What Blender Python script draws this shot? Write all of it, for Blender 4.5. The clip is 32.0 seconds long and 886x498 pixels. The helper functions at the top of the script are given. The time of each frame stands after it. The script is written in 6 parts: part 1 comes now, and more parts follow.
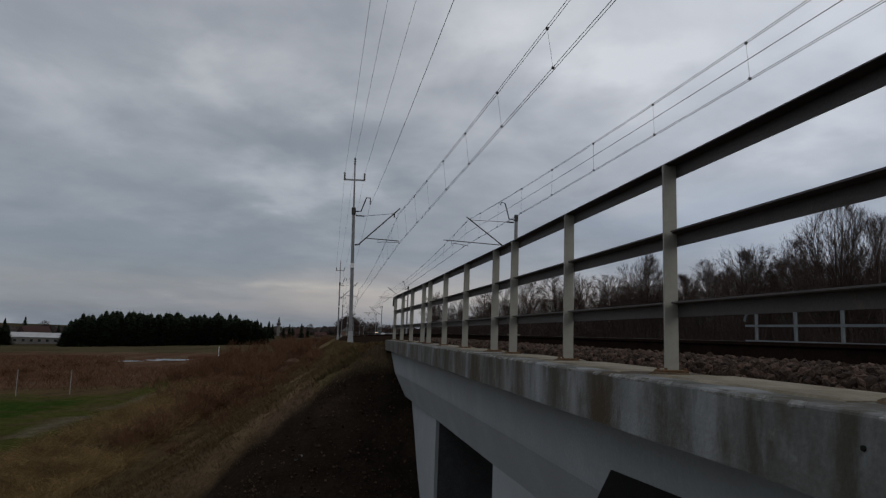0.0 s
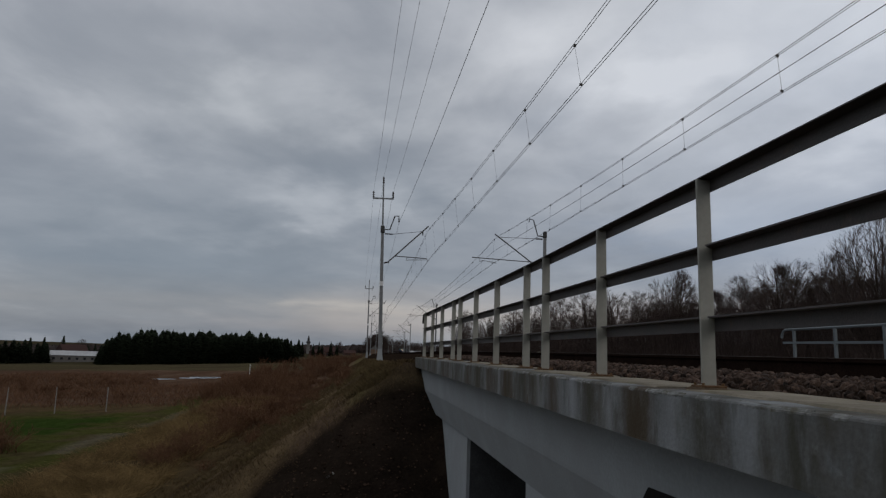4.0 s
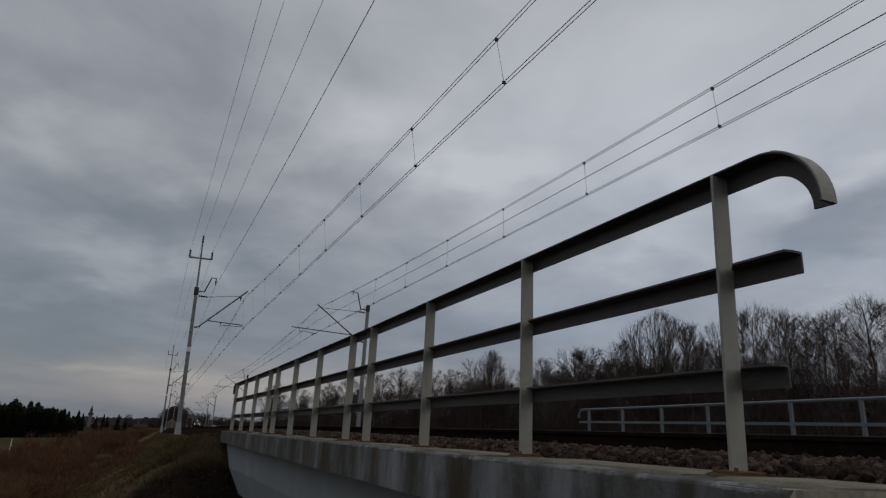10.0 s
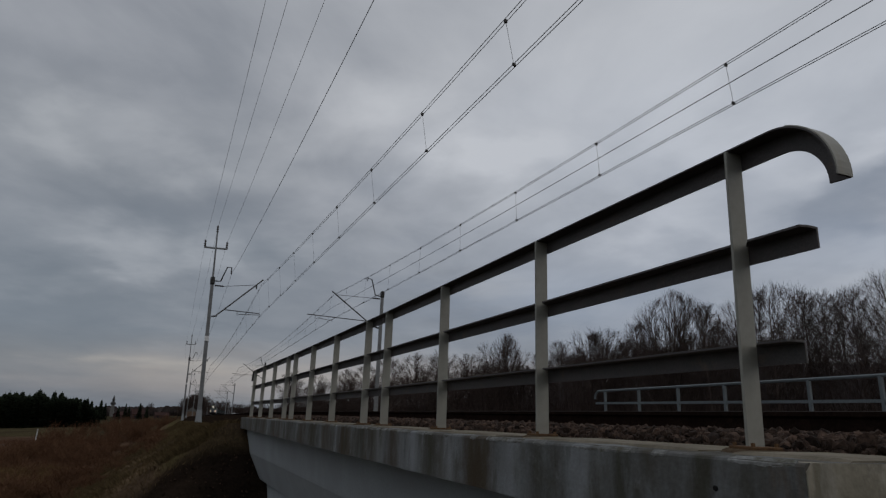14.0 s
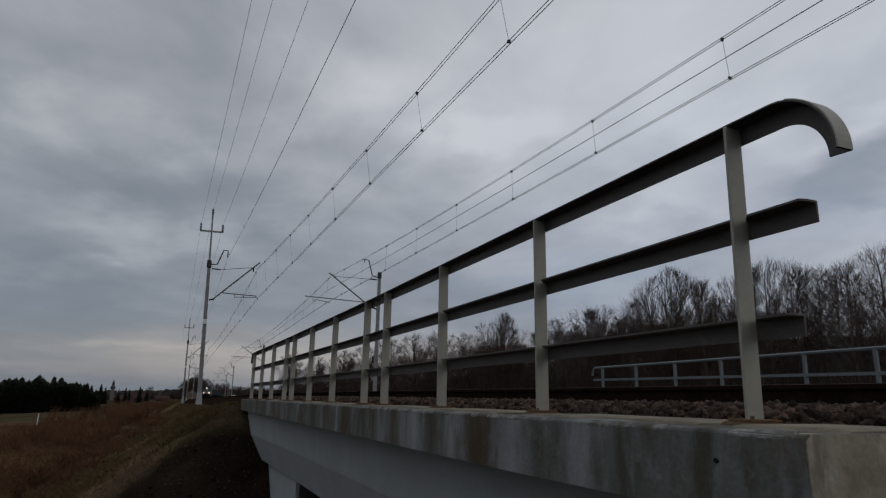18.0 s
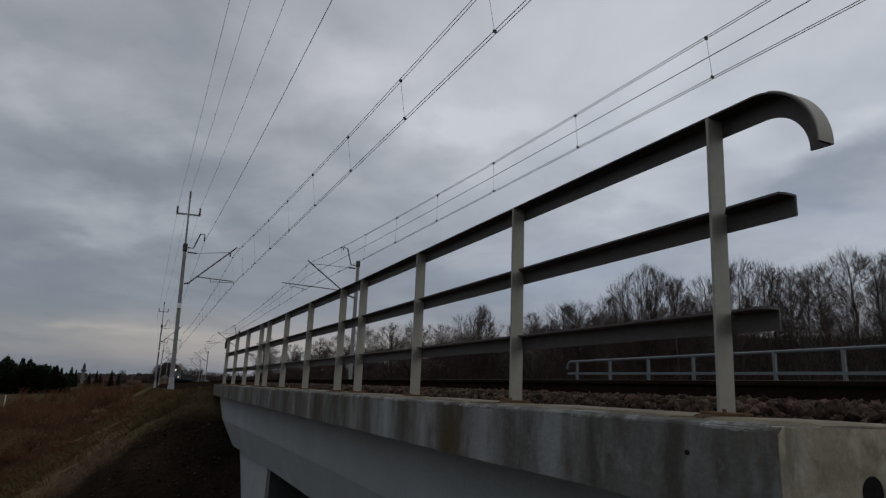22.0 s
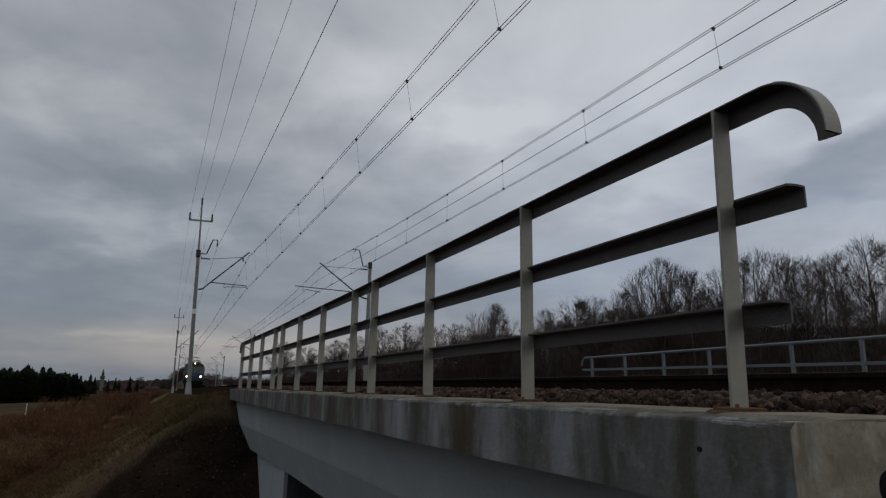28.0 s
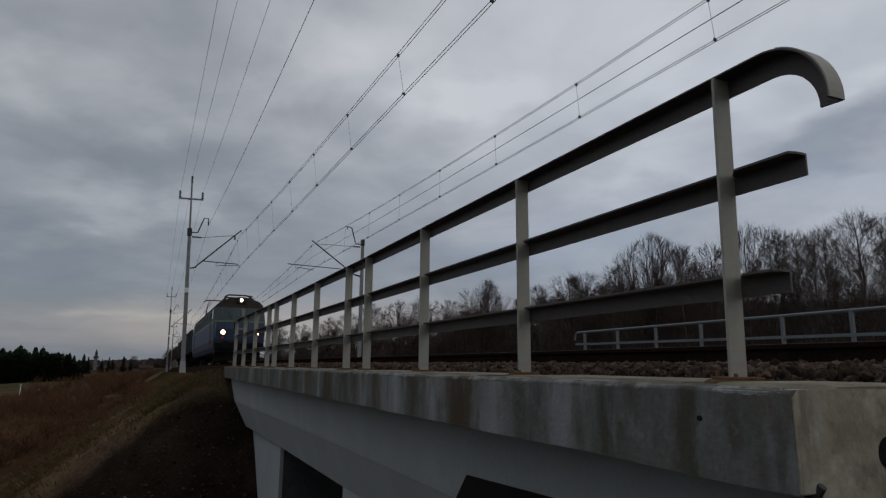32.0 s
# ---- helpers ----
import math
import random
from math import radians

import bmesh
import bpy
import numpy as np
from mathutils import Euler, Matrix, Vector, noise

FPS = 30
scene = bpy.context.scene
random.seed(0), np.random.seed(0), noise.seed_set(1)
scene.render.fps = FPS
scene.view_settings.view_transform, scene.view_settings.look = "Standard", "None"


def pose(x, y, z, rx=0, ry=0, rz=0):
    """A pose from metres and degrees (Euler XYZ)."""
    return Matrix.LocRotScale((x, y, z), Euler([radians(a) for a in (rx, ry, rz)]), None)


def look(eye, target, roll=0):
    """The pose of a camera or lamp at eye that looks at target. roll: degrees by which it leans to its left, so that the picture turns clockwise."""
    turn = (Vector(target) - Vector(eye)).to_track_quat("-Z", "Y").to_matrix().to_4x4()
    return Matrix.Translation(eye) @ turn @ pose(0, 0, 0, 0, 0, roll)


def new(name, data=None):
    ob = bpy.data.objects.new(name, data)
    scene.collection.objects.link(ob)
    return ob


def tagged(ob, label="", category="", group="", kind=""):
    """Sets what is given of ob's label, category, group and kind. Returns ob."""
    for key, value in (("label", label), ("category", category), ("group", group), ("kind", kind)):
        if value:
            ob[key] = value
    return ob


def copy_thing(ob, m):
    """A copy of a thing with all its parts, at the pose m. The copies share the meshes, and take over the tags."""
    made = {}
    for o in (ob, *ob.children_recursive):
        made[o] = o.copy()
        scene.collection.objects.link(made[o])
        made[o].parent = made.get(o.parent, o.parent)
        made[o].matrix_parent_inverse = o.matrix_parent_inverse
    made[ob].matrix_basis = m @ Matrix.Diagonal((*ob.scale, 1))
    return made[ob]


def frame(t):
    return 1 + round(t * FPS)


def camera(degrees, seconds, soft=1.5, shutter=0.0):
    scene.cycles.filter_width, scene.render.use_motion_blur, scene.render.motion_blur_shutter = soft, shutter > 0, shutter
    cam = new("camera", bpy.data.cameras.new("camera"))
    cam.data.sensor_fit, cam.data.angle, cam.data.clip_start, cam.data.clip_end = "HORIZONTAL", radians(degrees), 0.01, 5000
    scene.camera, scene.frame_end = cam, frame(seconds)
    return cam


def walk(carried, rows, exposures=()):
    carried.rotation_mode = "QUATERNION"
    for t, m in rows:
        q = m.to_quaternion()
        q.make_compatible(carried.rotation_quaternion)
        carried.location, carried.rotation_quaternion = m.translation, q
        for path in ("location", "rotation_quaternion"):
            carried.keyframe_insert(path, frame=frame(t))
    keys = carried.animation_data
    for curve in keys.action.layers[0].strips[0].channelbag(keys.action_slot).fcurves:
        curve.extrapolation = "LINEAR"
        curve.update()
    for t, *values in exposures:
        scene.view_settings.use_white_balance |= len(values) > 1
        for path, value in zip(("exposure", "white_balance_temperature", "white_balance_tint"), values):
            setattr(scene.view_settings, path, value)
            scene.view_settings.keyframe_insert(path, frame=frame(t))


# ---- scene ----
cam = camera(70.2, 32.0, 1.3)
PATH = [
    (0, (-1.746, 0.863, 0.133), (-1.414, 2.816, 0.401), 2.1),
    (0.5, (-1.751, 0.841, 0.132), (-1.436, 2.8, 0.378), 1.6),
    (1, (-1.746, 0.841, 0.133), (-1.438, 2.797, 0.413), 1.2),
    (1.5, (-1.754, 0.835, 0.13), (-1.446, 2.788, 0.43), 1.4),
    (2, (-1.767, 0.83, 0.129), (-1.474, 2.785, 0.434), 2.1),
    (2.5, (-1.764, 0.835, 0.127), (-1.459, 2.788, 0.433), 2.2),
    (3, (-1.767, 0.832, 0.124), (-1.479, 2.785, 0.441), 1.3),
    (3.5, (-1.788, 0.824, 0.116), (-1.546, 2.783, 0.436), 2.1),
    (5.5, (-1.756, 0.84, 0.121), (-1.532, 2.799, 0.454), 1.4),
    (6, (-1.77, 0.815, 0.122), (-1.632, 2.771, 0.517), 2.9),
    (6.5, (-1.791, 0.854, 0.045), (-1.491, 2.783, 0.478), 3.6),
    (7, (-1.852, 0.857, 0.041), (-1.359, 2.736, 0.516), 2.5),
    (7.5, (-1.849, 0.826, 0.049), (-1.258, 2.682, 0.504), 1.5),
    (8, (-1.843, 0.821, 0.051), (-1.183, 2.66, 0.478), 1.5),
    (8.5, (-1.863, 0.82, 0.057), (-1.178, 2.628, 0.567), 1.9),
    (9, (-1.873, 0.82, 0.064), (-1.14, 2.586, 0.654), 2.0),
    (9.5, (-1.876, 0.817, 0.06), (-1.127, 2.584, 0.624), 1.8),
    (10, (-1.87, 0.824, 0.058), (-1.12, 2.588, 0.628), 2.9),
    (10.5, (-1.875, 0.829, 0.054), (-1.112, 2.586, 0.629), 3.3),
    (11, (-1.875, 0.832, 0.051), (-1.15, 2.612, 0.602), 3.0),
    (11.5, (-1.873, 0.835, 0.048), (-1.153, 2.623, 0.58), 2.8),
    (12, (-1.876, 0.824, 0.05), (-1.173, 2.608, 0.619), 2.4),
    (12.5, (-1.872, 0.817, 0.049), (-1.19, 2.612, 0.607), 2.5),
    (13, (-1.869, 0.805, 0.051), (-1.201, 2.605, 0.609), 2.2),
    (13.5, (-1.885, 0.803, 0.05), (-1.214, 2.599, 0.62), 2.0),
    (14, (-1.876, 0.814, 0.046), (-1.157, 2.606, 0.569), 2.0),
    (14.5, (-1.874, 0.815, 0.042), (-1.142, 2.616, 0.513), 1.4),
    (16.5, (-1.89, 0.818, 0.038), (-1.175, 2.631, 0.491), 1.4),
    (17, (-1.894, 0.818, 0.038), (-1.202, 2.642, 0.477), 1.4),
    (17.5, (-1.887, 0.824, 0.04), (-1.156, 2.631, 0.49), 1.3),
    (18, (-1.886, 0.823, 0.043), (-1.149, 2.624, 0.505), 1.1),
    (18.5, (-1.879, 0.828, 0.039), (-1.113, 2.62, 0.489), 1.3),
    (19, (-1.88, 0.831, 0.04), (-1.128, 2.627, 0.5), 1.5),
    (19.5, (-1.884, 0.829, 0.041), (-1.133, 2.624, 0.503), 1.3),
    (20, (-1.891, 0.836, 0.038), (-1.122, 2.626, 0.493), 1.7),
    (20.5, (-1.893, 0.834, 0.04), (-1.117, 2.617, 0.51), 1.5),
    (21, (-1.88, 0.84, 0.03), (-1.091, 2.623, 0.475), 2.3),
    (21.5, (-1.862, 0.853, 0.029), (-1.083, 2.634, 0.497), 2.6),
    (22, (-1.85, 0.868, 0.028), (-1.051, 2.649, 0.465), 2.4),
    (22.5, (-1.845, 0.862, 0.031), (-1.042, 2.641, 0.471), 1.7),
    (23, (-1.843, 0.869, 0.03), (-1.054, 2.657, 0.453), 1.6),
    (23.5, (-1.845, 0.862, 0.035), (-1.057, 2.637, 0.514), 1.5),
    (24, (-1.855, 0.85, 0.035), (-1.078, 2.623, 0.538), 1.3),
    (24.5, (-1.862, 0.852, 0.033), (-1.105, 2.641, 0.506), 1.5),
    (25, (-1.862, 0.854, 0.056), (-1.108, 2.627, 0.591), 1.0),
    (25.5, (-1.863, 0.861, 0.051), (-1.086, 2.63, 0.57), 1.2),
    (27.5, (-1.843, 0.855, 0.04), (-1.073, 2.638, 0.518), 1.3),
    (28, (-1.831, 0.861, 0.037), (-1.066, 2.657, 0.47), 1.1),
    (28.5, (-1.818, 0.87, 0.035), (-1.049, 2.671, 0.444), 0.7),
    (29, (-1.809, 0.863, 0.032), (-1.039, 2.661, 0.449), 0.2),
    (29.5, (-1.808, 0.866, 0.03), (-1.08, 2.692, 0.396), 0.5),
    (30, (-1.804, 0.868, 0.03), (-1.066, 2.689, 0.402), 0.3),
    (30.5, (-1.813, 0.873, 0.031), (-1.067, 2.689, 0.414), 0.6),
    (31, (-1.817, 0.879, 0.029), (-1.02, 2.669, 0.43), 0.5),
    (31.5, (-1.812, 0.891, 0.026), (-1.01, 2.688, 0.387), 0.1),
    (32, (-1.833, 0.899, 0.025), (-1.039, 2.699, 0.387), 0.5),
]
EXPOSURES = [(0, -0.05), (5.5, -0.04), (6, 0.08), (7, 0.04), (8, -0.2), (9, -0.18), (10, -0.36), (11, -0.38), (13, -0.38), (14, -0.36), (17, -0.2), (20, -0.21), (25, -0.17), (32, -0.22)]
walk(cam, [(t, look(eye, aim, roll)) for t, eye, aim, roll in PATH], EXPOSURES)

# ---- light ----
# overcast evening: a grey cloud sheet with lighter breaks, one wide weak sun behind it
SUN_AZ, SUN_EL = radians(150), radians(32)      # azimuth from +y towards +x


# bearing and elevation in degrees, half widths, strength
CLOUDS = [(-23, 16.5, 8, 4, 0.10), (-11.5, 20.7, 4.5, 2.5, 0.125), (-4, 12.6, 10, 2.2, 0.125), (27, 22.8, 4.5, 2.0, 0.125), (13, 28, 8, 3, 0.088), (40, 18.5, 7, 3, 0.088),
          (48, 22.5, 8, 4, 0.125), (57.5, 17.0, 5.5, 1.7, -0.11), (-3, 20.6, 4, 2, 0.062), (-13, 25, 9, 2.6, -0.054), (-18, 6, 11, 2.8, -0.075), (-6, 7.3, 10, 2.6, -0.061),
          (-7, 17.0, 8, 1.6, -0.054), (11, 22, 7, 2.4, -0.082), (4, 16.8, 6.5, 2.2, -0.068), (20, 19.5, 5, 2, -0.048), (42, 16.2, 5, 1.4, 0.07), (46, 20.7, 6, 1.6, -0.10), (58, 20.8, 5, 1.5, 0.12), (58, 13.6, 6, 1.2, 0.08), (10.5, 26, 5, 2, -0.05), (-17, 1.0, 12, 3.5, -0.10)]

# thin clear streaks over the horizon (cream) and thinner, bluer cloud: bearing, elevation, half widths, strength, colour
TINTS = [(-0.5, 3.8, 6.5, 0.5, 0.55, (0.56, 0.52, 0.48)), (8.0, 3.3, 9.0, 0.7, 0.35, (0.56, 0.50, 0.45)), (-3.0, 2.0, 12.0, 0.8, 0.3, (0.40, 0.36, 0.36)),
         (34, 10.5, 11, 3.2, 0.42, (0.29, 0.36, 0.48)), (58, 14.0, 8, 2.5, 0.35, (0.30, 0.36, 0.47)), (-19, 6.5, 14, 2.0, 0.25, (0.27, 0.32, 0.39)), (48, 19, 26, 16, 0.28, (0.43, 0.52, 0.68)),
         (-16, 10, 20, 7, 0.34, (0.275, 0.322, 0.368)), (2, 14, 9, 3, 0.25, (0.27, 0.315, 0.365)), (-12, 21, 14, 4, 0.25, (0.37, 0.405, 0.425))]


def sky_world():
    w = bpy.data.worlds.new("sky")
    scene.world = w
    w.use_nodes = True
    nt = w.node_tree
    nt.nodes.clear()
    N = nt.nodes.new
    L = nt.links.new

    def math_node(op, a, b=None):
        n = N("ShaderNodeMath")
        n.operation = op
        for i, v in enumerate((a, b)):
            if v is None:
                continue
            if isinstance(v, (int, float)):
                n.inputs[i].default_value = v
            else:
                L(v, n.inputs[i])
        return n.outputs[0]

    out = N("ShaderNodeOutputWorld")
    bg = N("ShaderNodeBackground")
    L(bg.outputs[0], out.inputs[0])
    tc = N("ShaderNodeTexCoord")
    sep = N("ShaderNodeSeparateXYZ")
    L(tc.outputs["Generated"], sep.inputs[0])
    x, y, z = sep.outputs
    up = math_node("MAXIMUM", z, 0.0)
    den = math_node("ADD", up, 0.19)
    comb = N("ShaderNodeCombineXYZ")
    L(math_node("DIVIDE", x, den), comb.inputs[0])
    L(math_node("DIVIDE", y, den), comb.inputs[1])
    mp = N("ShaderNodeMapping")
    mp.inputs["Rotation"].default_value = (0, 0, radians(24))
    mp.inputs["Scale"].default_value = (1.0, 0.95, 1)
    mp.inputs["Location"].default_value = (3.1, 0.7, 0)
    L(comb.outputs[0], mp.inputs[0])
    n1 = N("ShaderNodeTexNoise")
    n1.inputs["Scale"].default_value = 0.72
    n1.inputs["Detail"].default_value = 4.0
    n1.inputs["Roughness"].default_value = 0.45
    n1.inputs["Distortion"].default_value = 0.35
    L(mp.outputs[0], n1.inputs["Vector"])
    n2 = N("ShaderNodeTexNoise")
    n2.inputs["Scale"].default_value = 2.1
    n2.inputs["Detail"].default_value = 8.0
    n2.inputs["Roughness"].default_value = 0.56
    n2.inputs["Distortion"].default_value = 0.4
    L(mp.outputs[0], n2.inputs["Vector"])
    n0 = N("ShaderNodeTexNoise")
    n0.inputs["Scale"].default_value, n0.inputs["Detail"].default_value = 0.33, 2.0
    L(mp.outputs[0], n0.inputs["Vector"])
    f = math_node("ADD", math_node("MULTIPLY", n1.outputs[0], 0.40), math_node("MULTIPLY", n2.outputs[0], 0.36))
    f = math_node("ADD", f, math_node("MULTIPLY", n0.outputs[0], 0.24))
    # the cloud sheet is thinner high up and to the sides
    side = math_node("ADD", math_node("MULTIPLY", math_node("MAXIMUM", x, 0.0), 0.17), math_node("MULTIPLY", math_node("MAXIMUM", math_node("MULTIPLY", x, -1.0), 0.0), 0.08))
    bright = math_node("ADD", math_node("MULTIPLY", up, 0.30), side)
    f = math_node("ADD", math_node("MULTIPLY", math_node("SUBTRACT", f, 0.5), 0.68), 0.477)
    f = math_node("ADD", f, bright)
    # broad cloud banks (darker) and breaks (lighter), their edges torn by noise
    warp = N("ShaderNodeTexNoise")
    warp.inputs["Scale"].default_value, warp.inputs["Detail"].default_value = 3.2, 5.0
    L(mp.outputs[0], warp.inputs["Vector"])
    wsep = N("ShaderNodeSeparateColor")
    L(warp.outputs["Color"], wsep.inputs[0])
    az = math_node("MULTIPLY", math_node("ARCTAN2", x, y), 57.2958)
    el_ = math_node("MULTIPLY", math_node("ARCSINE", z), 57.2958)
    az = math_node("ADD", az, math_node("MULTIPLY", math_node("SUBTRACT", wsep.outputs[0], 0.5), 26.0))
    el_ = math_node("ADD", el_, math_node("MULTIPLY", math_node("SUBTRACT", wsep.outputs[1], 0.5), 11.0))
    el_fine = math_node("ADD", math_node("MULTIPLY", math_node("ARCSINE", z), 57.2958), math_node("MULTIPLY", math_node("SUBTRACT", wsep.outputs[2], 0.5), 1.6))
    for a0, e0, wa, we, amount in CLOUDS:
        u = math_node("DIVIDE", math_node("SUBTRACT", az, a0), wa)
        v = math_node("DIVIDE", math_node("SUBTRACT", el_, e0), we)
        q = math_node("ADD", math_node("MULTIPLY", u, u), math_node("MULTIPLY", v, v))
        bank = math_node("MULTIPLY", math_node("POWER", 2.718, math_node("MULTIPLY", q, -1.0)), amount * 0.82)
        f = math_node("ADD", f, bank)
    ramp = N("ShaderNodeValToRGB")
    el = ramp.color_ramp.elements
    el[0].position, el[0].color = 0.38, (0.162, 0.188, 0.232, 1)
    el[1].position, el[1].color = 0.80, (0.72, 0.74, 0.78, 1)
    e = el.new(0.49)
    e.color = (0.224, 0.250, 0.294, 1)
    e = el.new(0.585)
    e.color = (0.328, 0.352, 0.396, 1)
    L(f, ramp.inputs[0])
    # clear streak low over the horizon, warm
    band = math_node("SUBTRACT", 1.0, math_node("MULTIPLY", math_node("ABSOLUTE", math_node("SUBTRACT", z, 0.058)), 19.0))
    band = math_node("MAXIMUM", band, 0.0)
    n3 = N("ShaderNodeTexNoise")
    n3.inputs["Scale"].default_value = 1.0
    n3.inputs["Detail"].default_value = 4.0
    mp3 = N("ShaderNodeMapping")
    mp3.inputs["Scale"].default_value = (3.0, 3.0, 40.0)
    L(tc.outputs["Generated"], mp3.inputs[0])
    L(mp3.outputs[0], n3.inputs["Vector"])
    band = math_node("MULTIPLY", band, n3.outputs[0])
    ahead = math_node("MINIMUM", math_node("MAXIMUM", math_node("MULTIPLY", math_node("ADD", x, 0.17), 8.0), 0.32), 1.0)
    band = math_node("MULTIPLY", band, ahead)
    mix = N("ShaderNodeMix")
    mix.data_type = "RGBA"
    L(math_node("MULTIPLY", band, 1.15), mix.inputs["Factor"])
    L(ramp.outputs[0], mix.inputs[6])
    mix.inputs[7].default_value = (0.52, 0.46, 0.42, 1)
    tinted = mix.outputs[2]
    for a0, e0, wa, we, amount, tint in TINTS:
        u = math_node("DIVIDE", math_node("SUBTRACT", az, a0), wa)
        v = math_node("DIVIDE", math_node("SUBTRACT", el_fine, e0), we)
        q = math_node("ADD", math_node("MULTIPLY", u, u), math_node("MULTIPLY", v, v))
        m = N("ShaderNodeMix")
        m.data_type = "RGBA"
        L(math_node("MULTIPLY", math_node("POWER", 2.718, math_node("MULTIPLY", q, -1.0)), amount), m.inputs["Factor"])
        L(tinted, m.inputs[6])
        m.inputs[7].default_value = (*tint, 1)
        tinted = m.outputs[2]
    sky = N("ShaderNodeTexSky")
    sky.sky_type = "NISHITA"
    sky.sun_disc = False
    sky.sun_elevation = SUN_EL
    sky.sun_rotation = SUN_AZ
    skys = N("ShaderNodeVectorMath")
    skys.operation = "SCALE"
    skys.inputs["Scale"].default_value = 0.06
    L(sky.outputs[0], skys.inputs[0])
    mix2 = N("ShaderNodeMix")
    mix2.data_type = "RGBA"
    mix2.inputs["Factor"].default_value = 0.93
    L(skys.outputs[0], mix2.inputs[6])
    L(tinted, mix2.inputs[7])
    L(mix2.outputs[2], bg.inputs[0])
    bg.inputs[1].default_value = 1.0


sky_world()
sun = new("sun", bpy.data.lights.new("sun", "SUN"))
sun.data.energy, sun.data.angle, sun.data.color = 0.2, radians(40), (1.0, 0.84, 0.64)
sun.matrix_world = look((40 * math.sin(SUN_AZ), 40 * math.cos(SUN_AZ), 25), (0, 0, 0))


# ---- materials ----
def mat(name, colour, rough=0.8, metal=0.0, dark=None, scale=6.0, fine=60.0, bump=0.2, streak=None, rand=0.0, stain=None, amount=1.0, runs=None):
    """A surface of two colours mixed at two scales, with relief. streak: (colour, strength) runs down the face; stain: (colour, scale, low, high) blotches; rand: change from piece to piece;
    runs: (place along y, half width, strength, colour) of single ragged stains that run down the face."""
    m = bpy.data.materials.new(name)
    m.use_nodes = True
    nt = m.node_tree
    N, L = nt.nodes.new, nt.links.new
    b = nt.nodes["Principled BSDF"]
    tc = N("ShaderNodeTexCoord")
    dark = dark or tuple(c * 0.6 for c in colour)
    n1 = N("ShaderNodeTexNoise")
    n1.inputs["Scale"].default_value, n1.inputs["Detail"].default_value, n1.inputs["Roughness"].default_value = scale, 6, 0.65
    L(tc.outputs["Object"], n1.inputs["Vector"])
    r1 = N("ShaderNodeValToRGB")
    r1.color_ramp.elements[0].position, r1.color_ramp.elements[1].position = 0.35, 0.68
    r1.color_ramp.elements[0].color, r1.color_ramp.elements[1].color = (*dark, 1), (*colour, 1)
    L(n1.outputs[0], r1.inputs[0])
    n2 = N("ShaderNodeTexNoise")
    n2.inputs["Scale"].default_value, n2.inputs["Detail"].default_value = fine, 4
    L(tc.outputs["Object"], n2.inputs["Vector"])
    hsv = N("ShaderNodeHueSaturation")
    ma = N("ShaderNodeMapRange")
    ma.inputs[1].default_value, ma.inputs[2].default_value = 0.3, 0.7
    ma.inputs[3].default_value, ma.inputs[4].default_value = 1 - 0.25 * amount, 1 + 0.2 * amount
    L(n2.outputs[0], ma.inputs[0])
    L(ma.outputs[0], hsv.inputs["Value"])
    L(r1.outputs[0], hsv.inputs["Color"])
    col = hsv.outputs[0]

    def over(fac, colour2, base):
        mx = N("ShaderNodeMix")
        mx.data_type = "RGBA"
        L(fac, mx.inputs["Factor"])
        L(base, mx.inputs[6])
        mx.inputs[7].default_value = (*colour2, 1)
        return mx.outputs[2]

    if streak:
        for k, (c2, s, lo, hi, sx) in enumerate(streak):
            mp = N("ShaderNodeMapping")
            mp.inputs["Scale"].default_value = (sx, sx, 0.3 + 0.22 * sx)
            mp.inputs["Location"].default_value = (3.1 * k, 1.7 * k, 0)
            L(tc.outputs["Object"], mp.inputs[0])
            n = N("ShaderNodeTexNoise")
            n.inputs["Scale"].default_value, n.inputs["Detail"].default_value, n.inputs["Roughness"].default_value = 1.0, 5, 0.6
            L(mp.outputs[0], n.inputs["Vector"])
            r = N("ShaderNodeMapRange")
            r.inputs[1].default_value, r.inputs[2].default_value, r.inputs[4].default_value = lo, hi, s
            L(n.outputs[0], r.inputs[0])
            col = over(r.outputs[0], c2, col)
    if stain:
        for k, (c2, sc, lo, hi, s) in enumerate(stain):
            n = N("ShaderNodeTexNoise")
            n.inputs["Scale"].default_value, n.inputs["Detail"].default_value, n.inputs["Roughness"].default_value = sc, 7, 0.62
            mp = N("ShaderNodeMapping")
            mp.inputs["Location"].default_value = (5.3 * k + 1.1, 2.9 * k, 7.7 * k)
            L(tc.outputs["Object"], mp.inputs[0])
            L(mp.outputs[0], n.inputs["Vector"])
            r = N("ShaderNodeMapRange")
            r.inputs[1].default_value, r.inputs[2].default_value, r.inputs[4].default_value = lo, hi, s
            L(n.outputs[0], r.inputs[0])
            col = over(r.outputs[0], c2, col)
    if runs:
        sp = N("ShaderNodeSeparateXYZ")
        L(tc.outputs["Object"], sp.inputs[0])
        mp = N("ShaderNodeMapping")
        mp.inputs["Scale"].default_value = (9.0, 9.0, 2.2)
        L(tc.outputs["Object"], mp.inputs[0])
        n = N("ShaderNodeTexNoise")
        n.inputs["Scale"].default_value, n.inputs["Detail"].default_value, n.inputs["Roughness"].default_value = 1.0, 6, 0.62
        L(mp.outputs[0], n.inputs["Vector"])

        def step(op, a, b):
            m2 = N("ShaderNodeMath")
            m2.operation = op
            for i2, v2 in enumerate((a, b)):
                if isinstance(v2, (int, float)):
                    m2.inputs[i2].default_value = v2
                else:
                    L(v2, m2.inputs[i2])
            return m2.outputs[0]
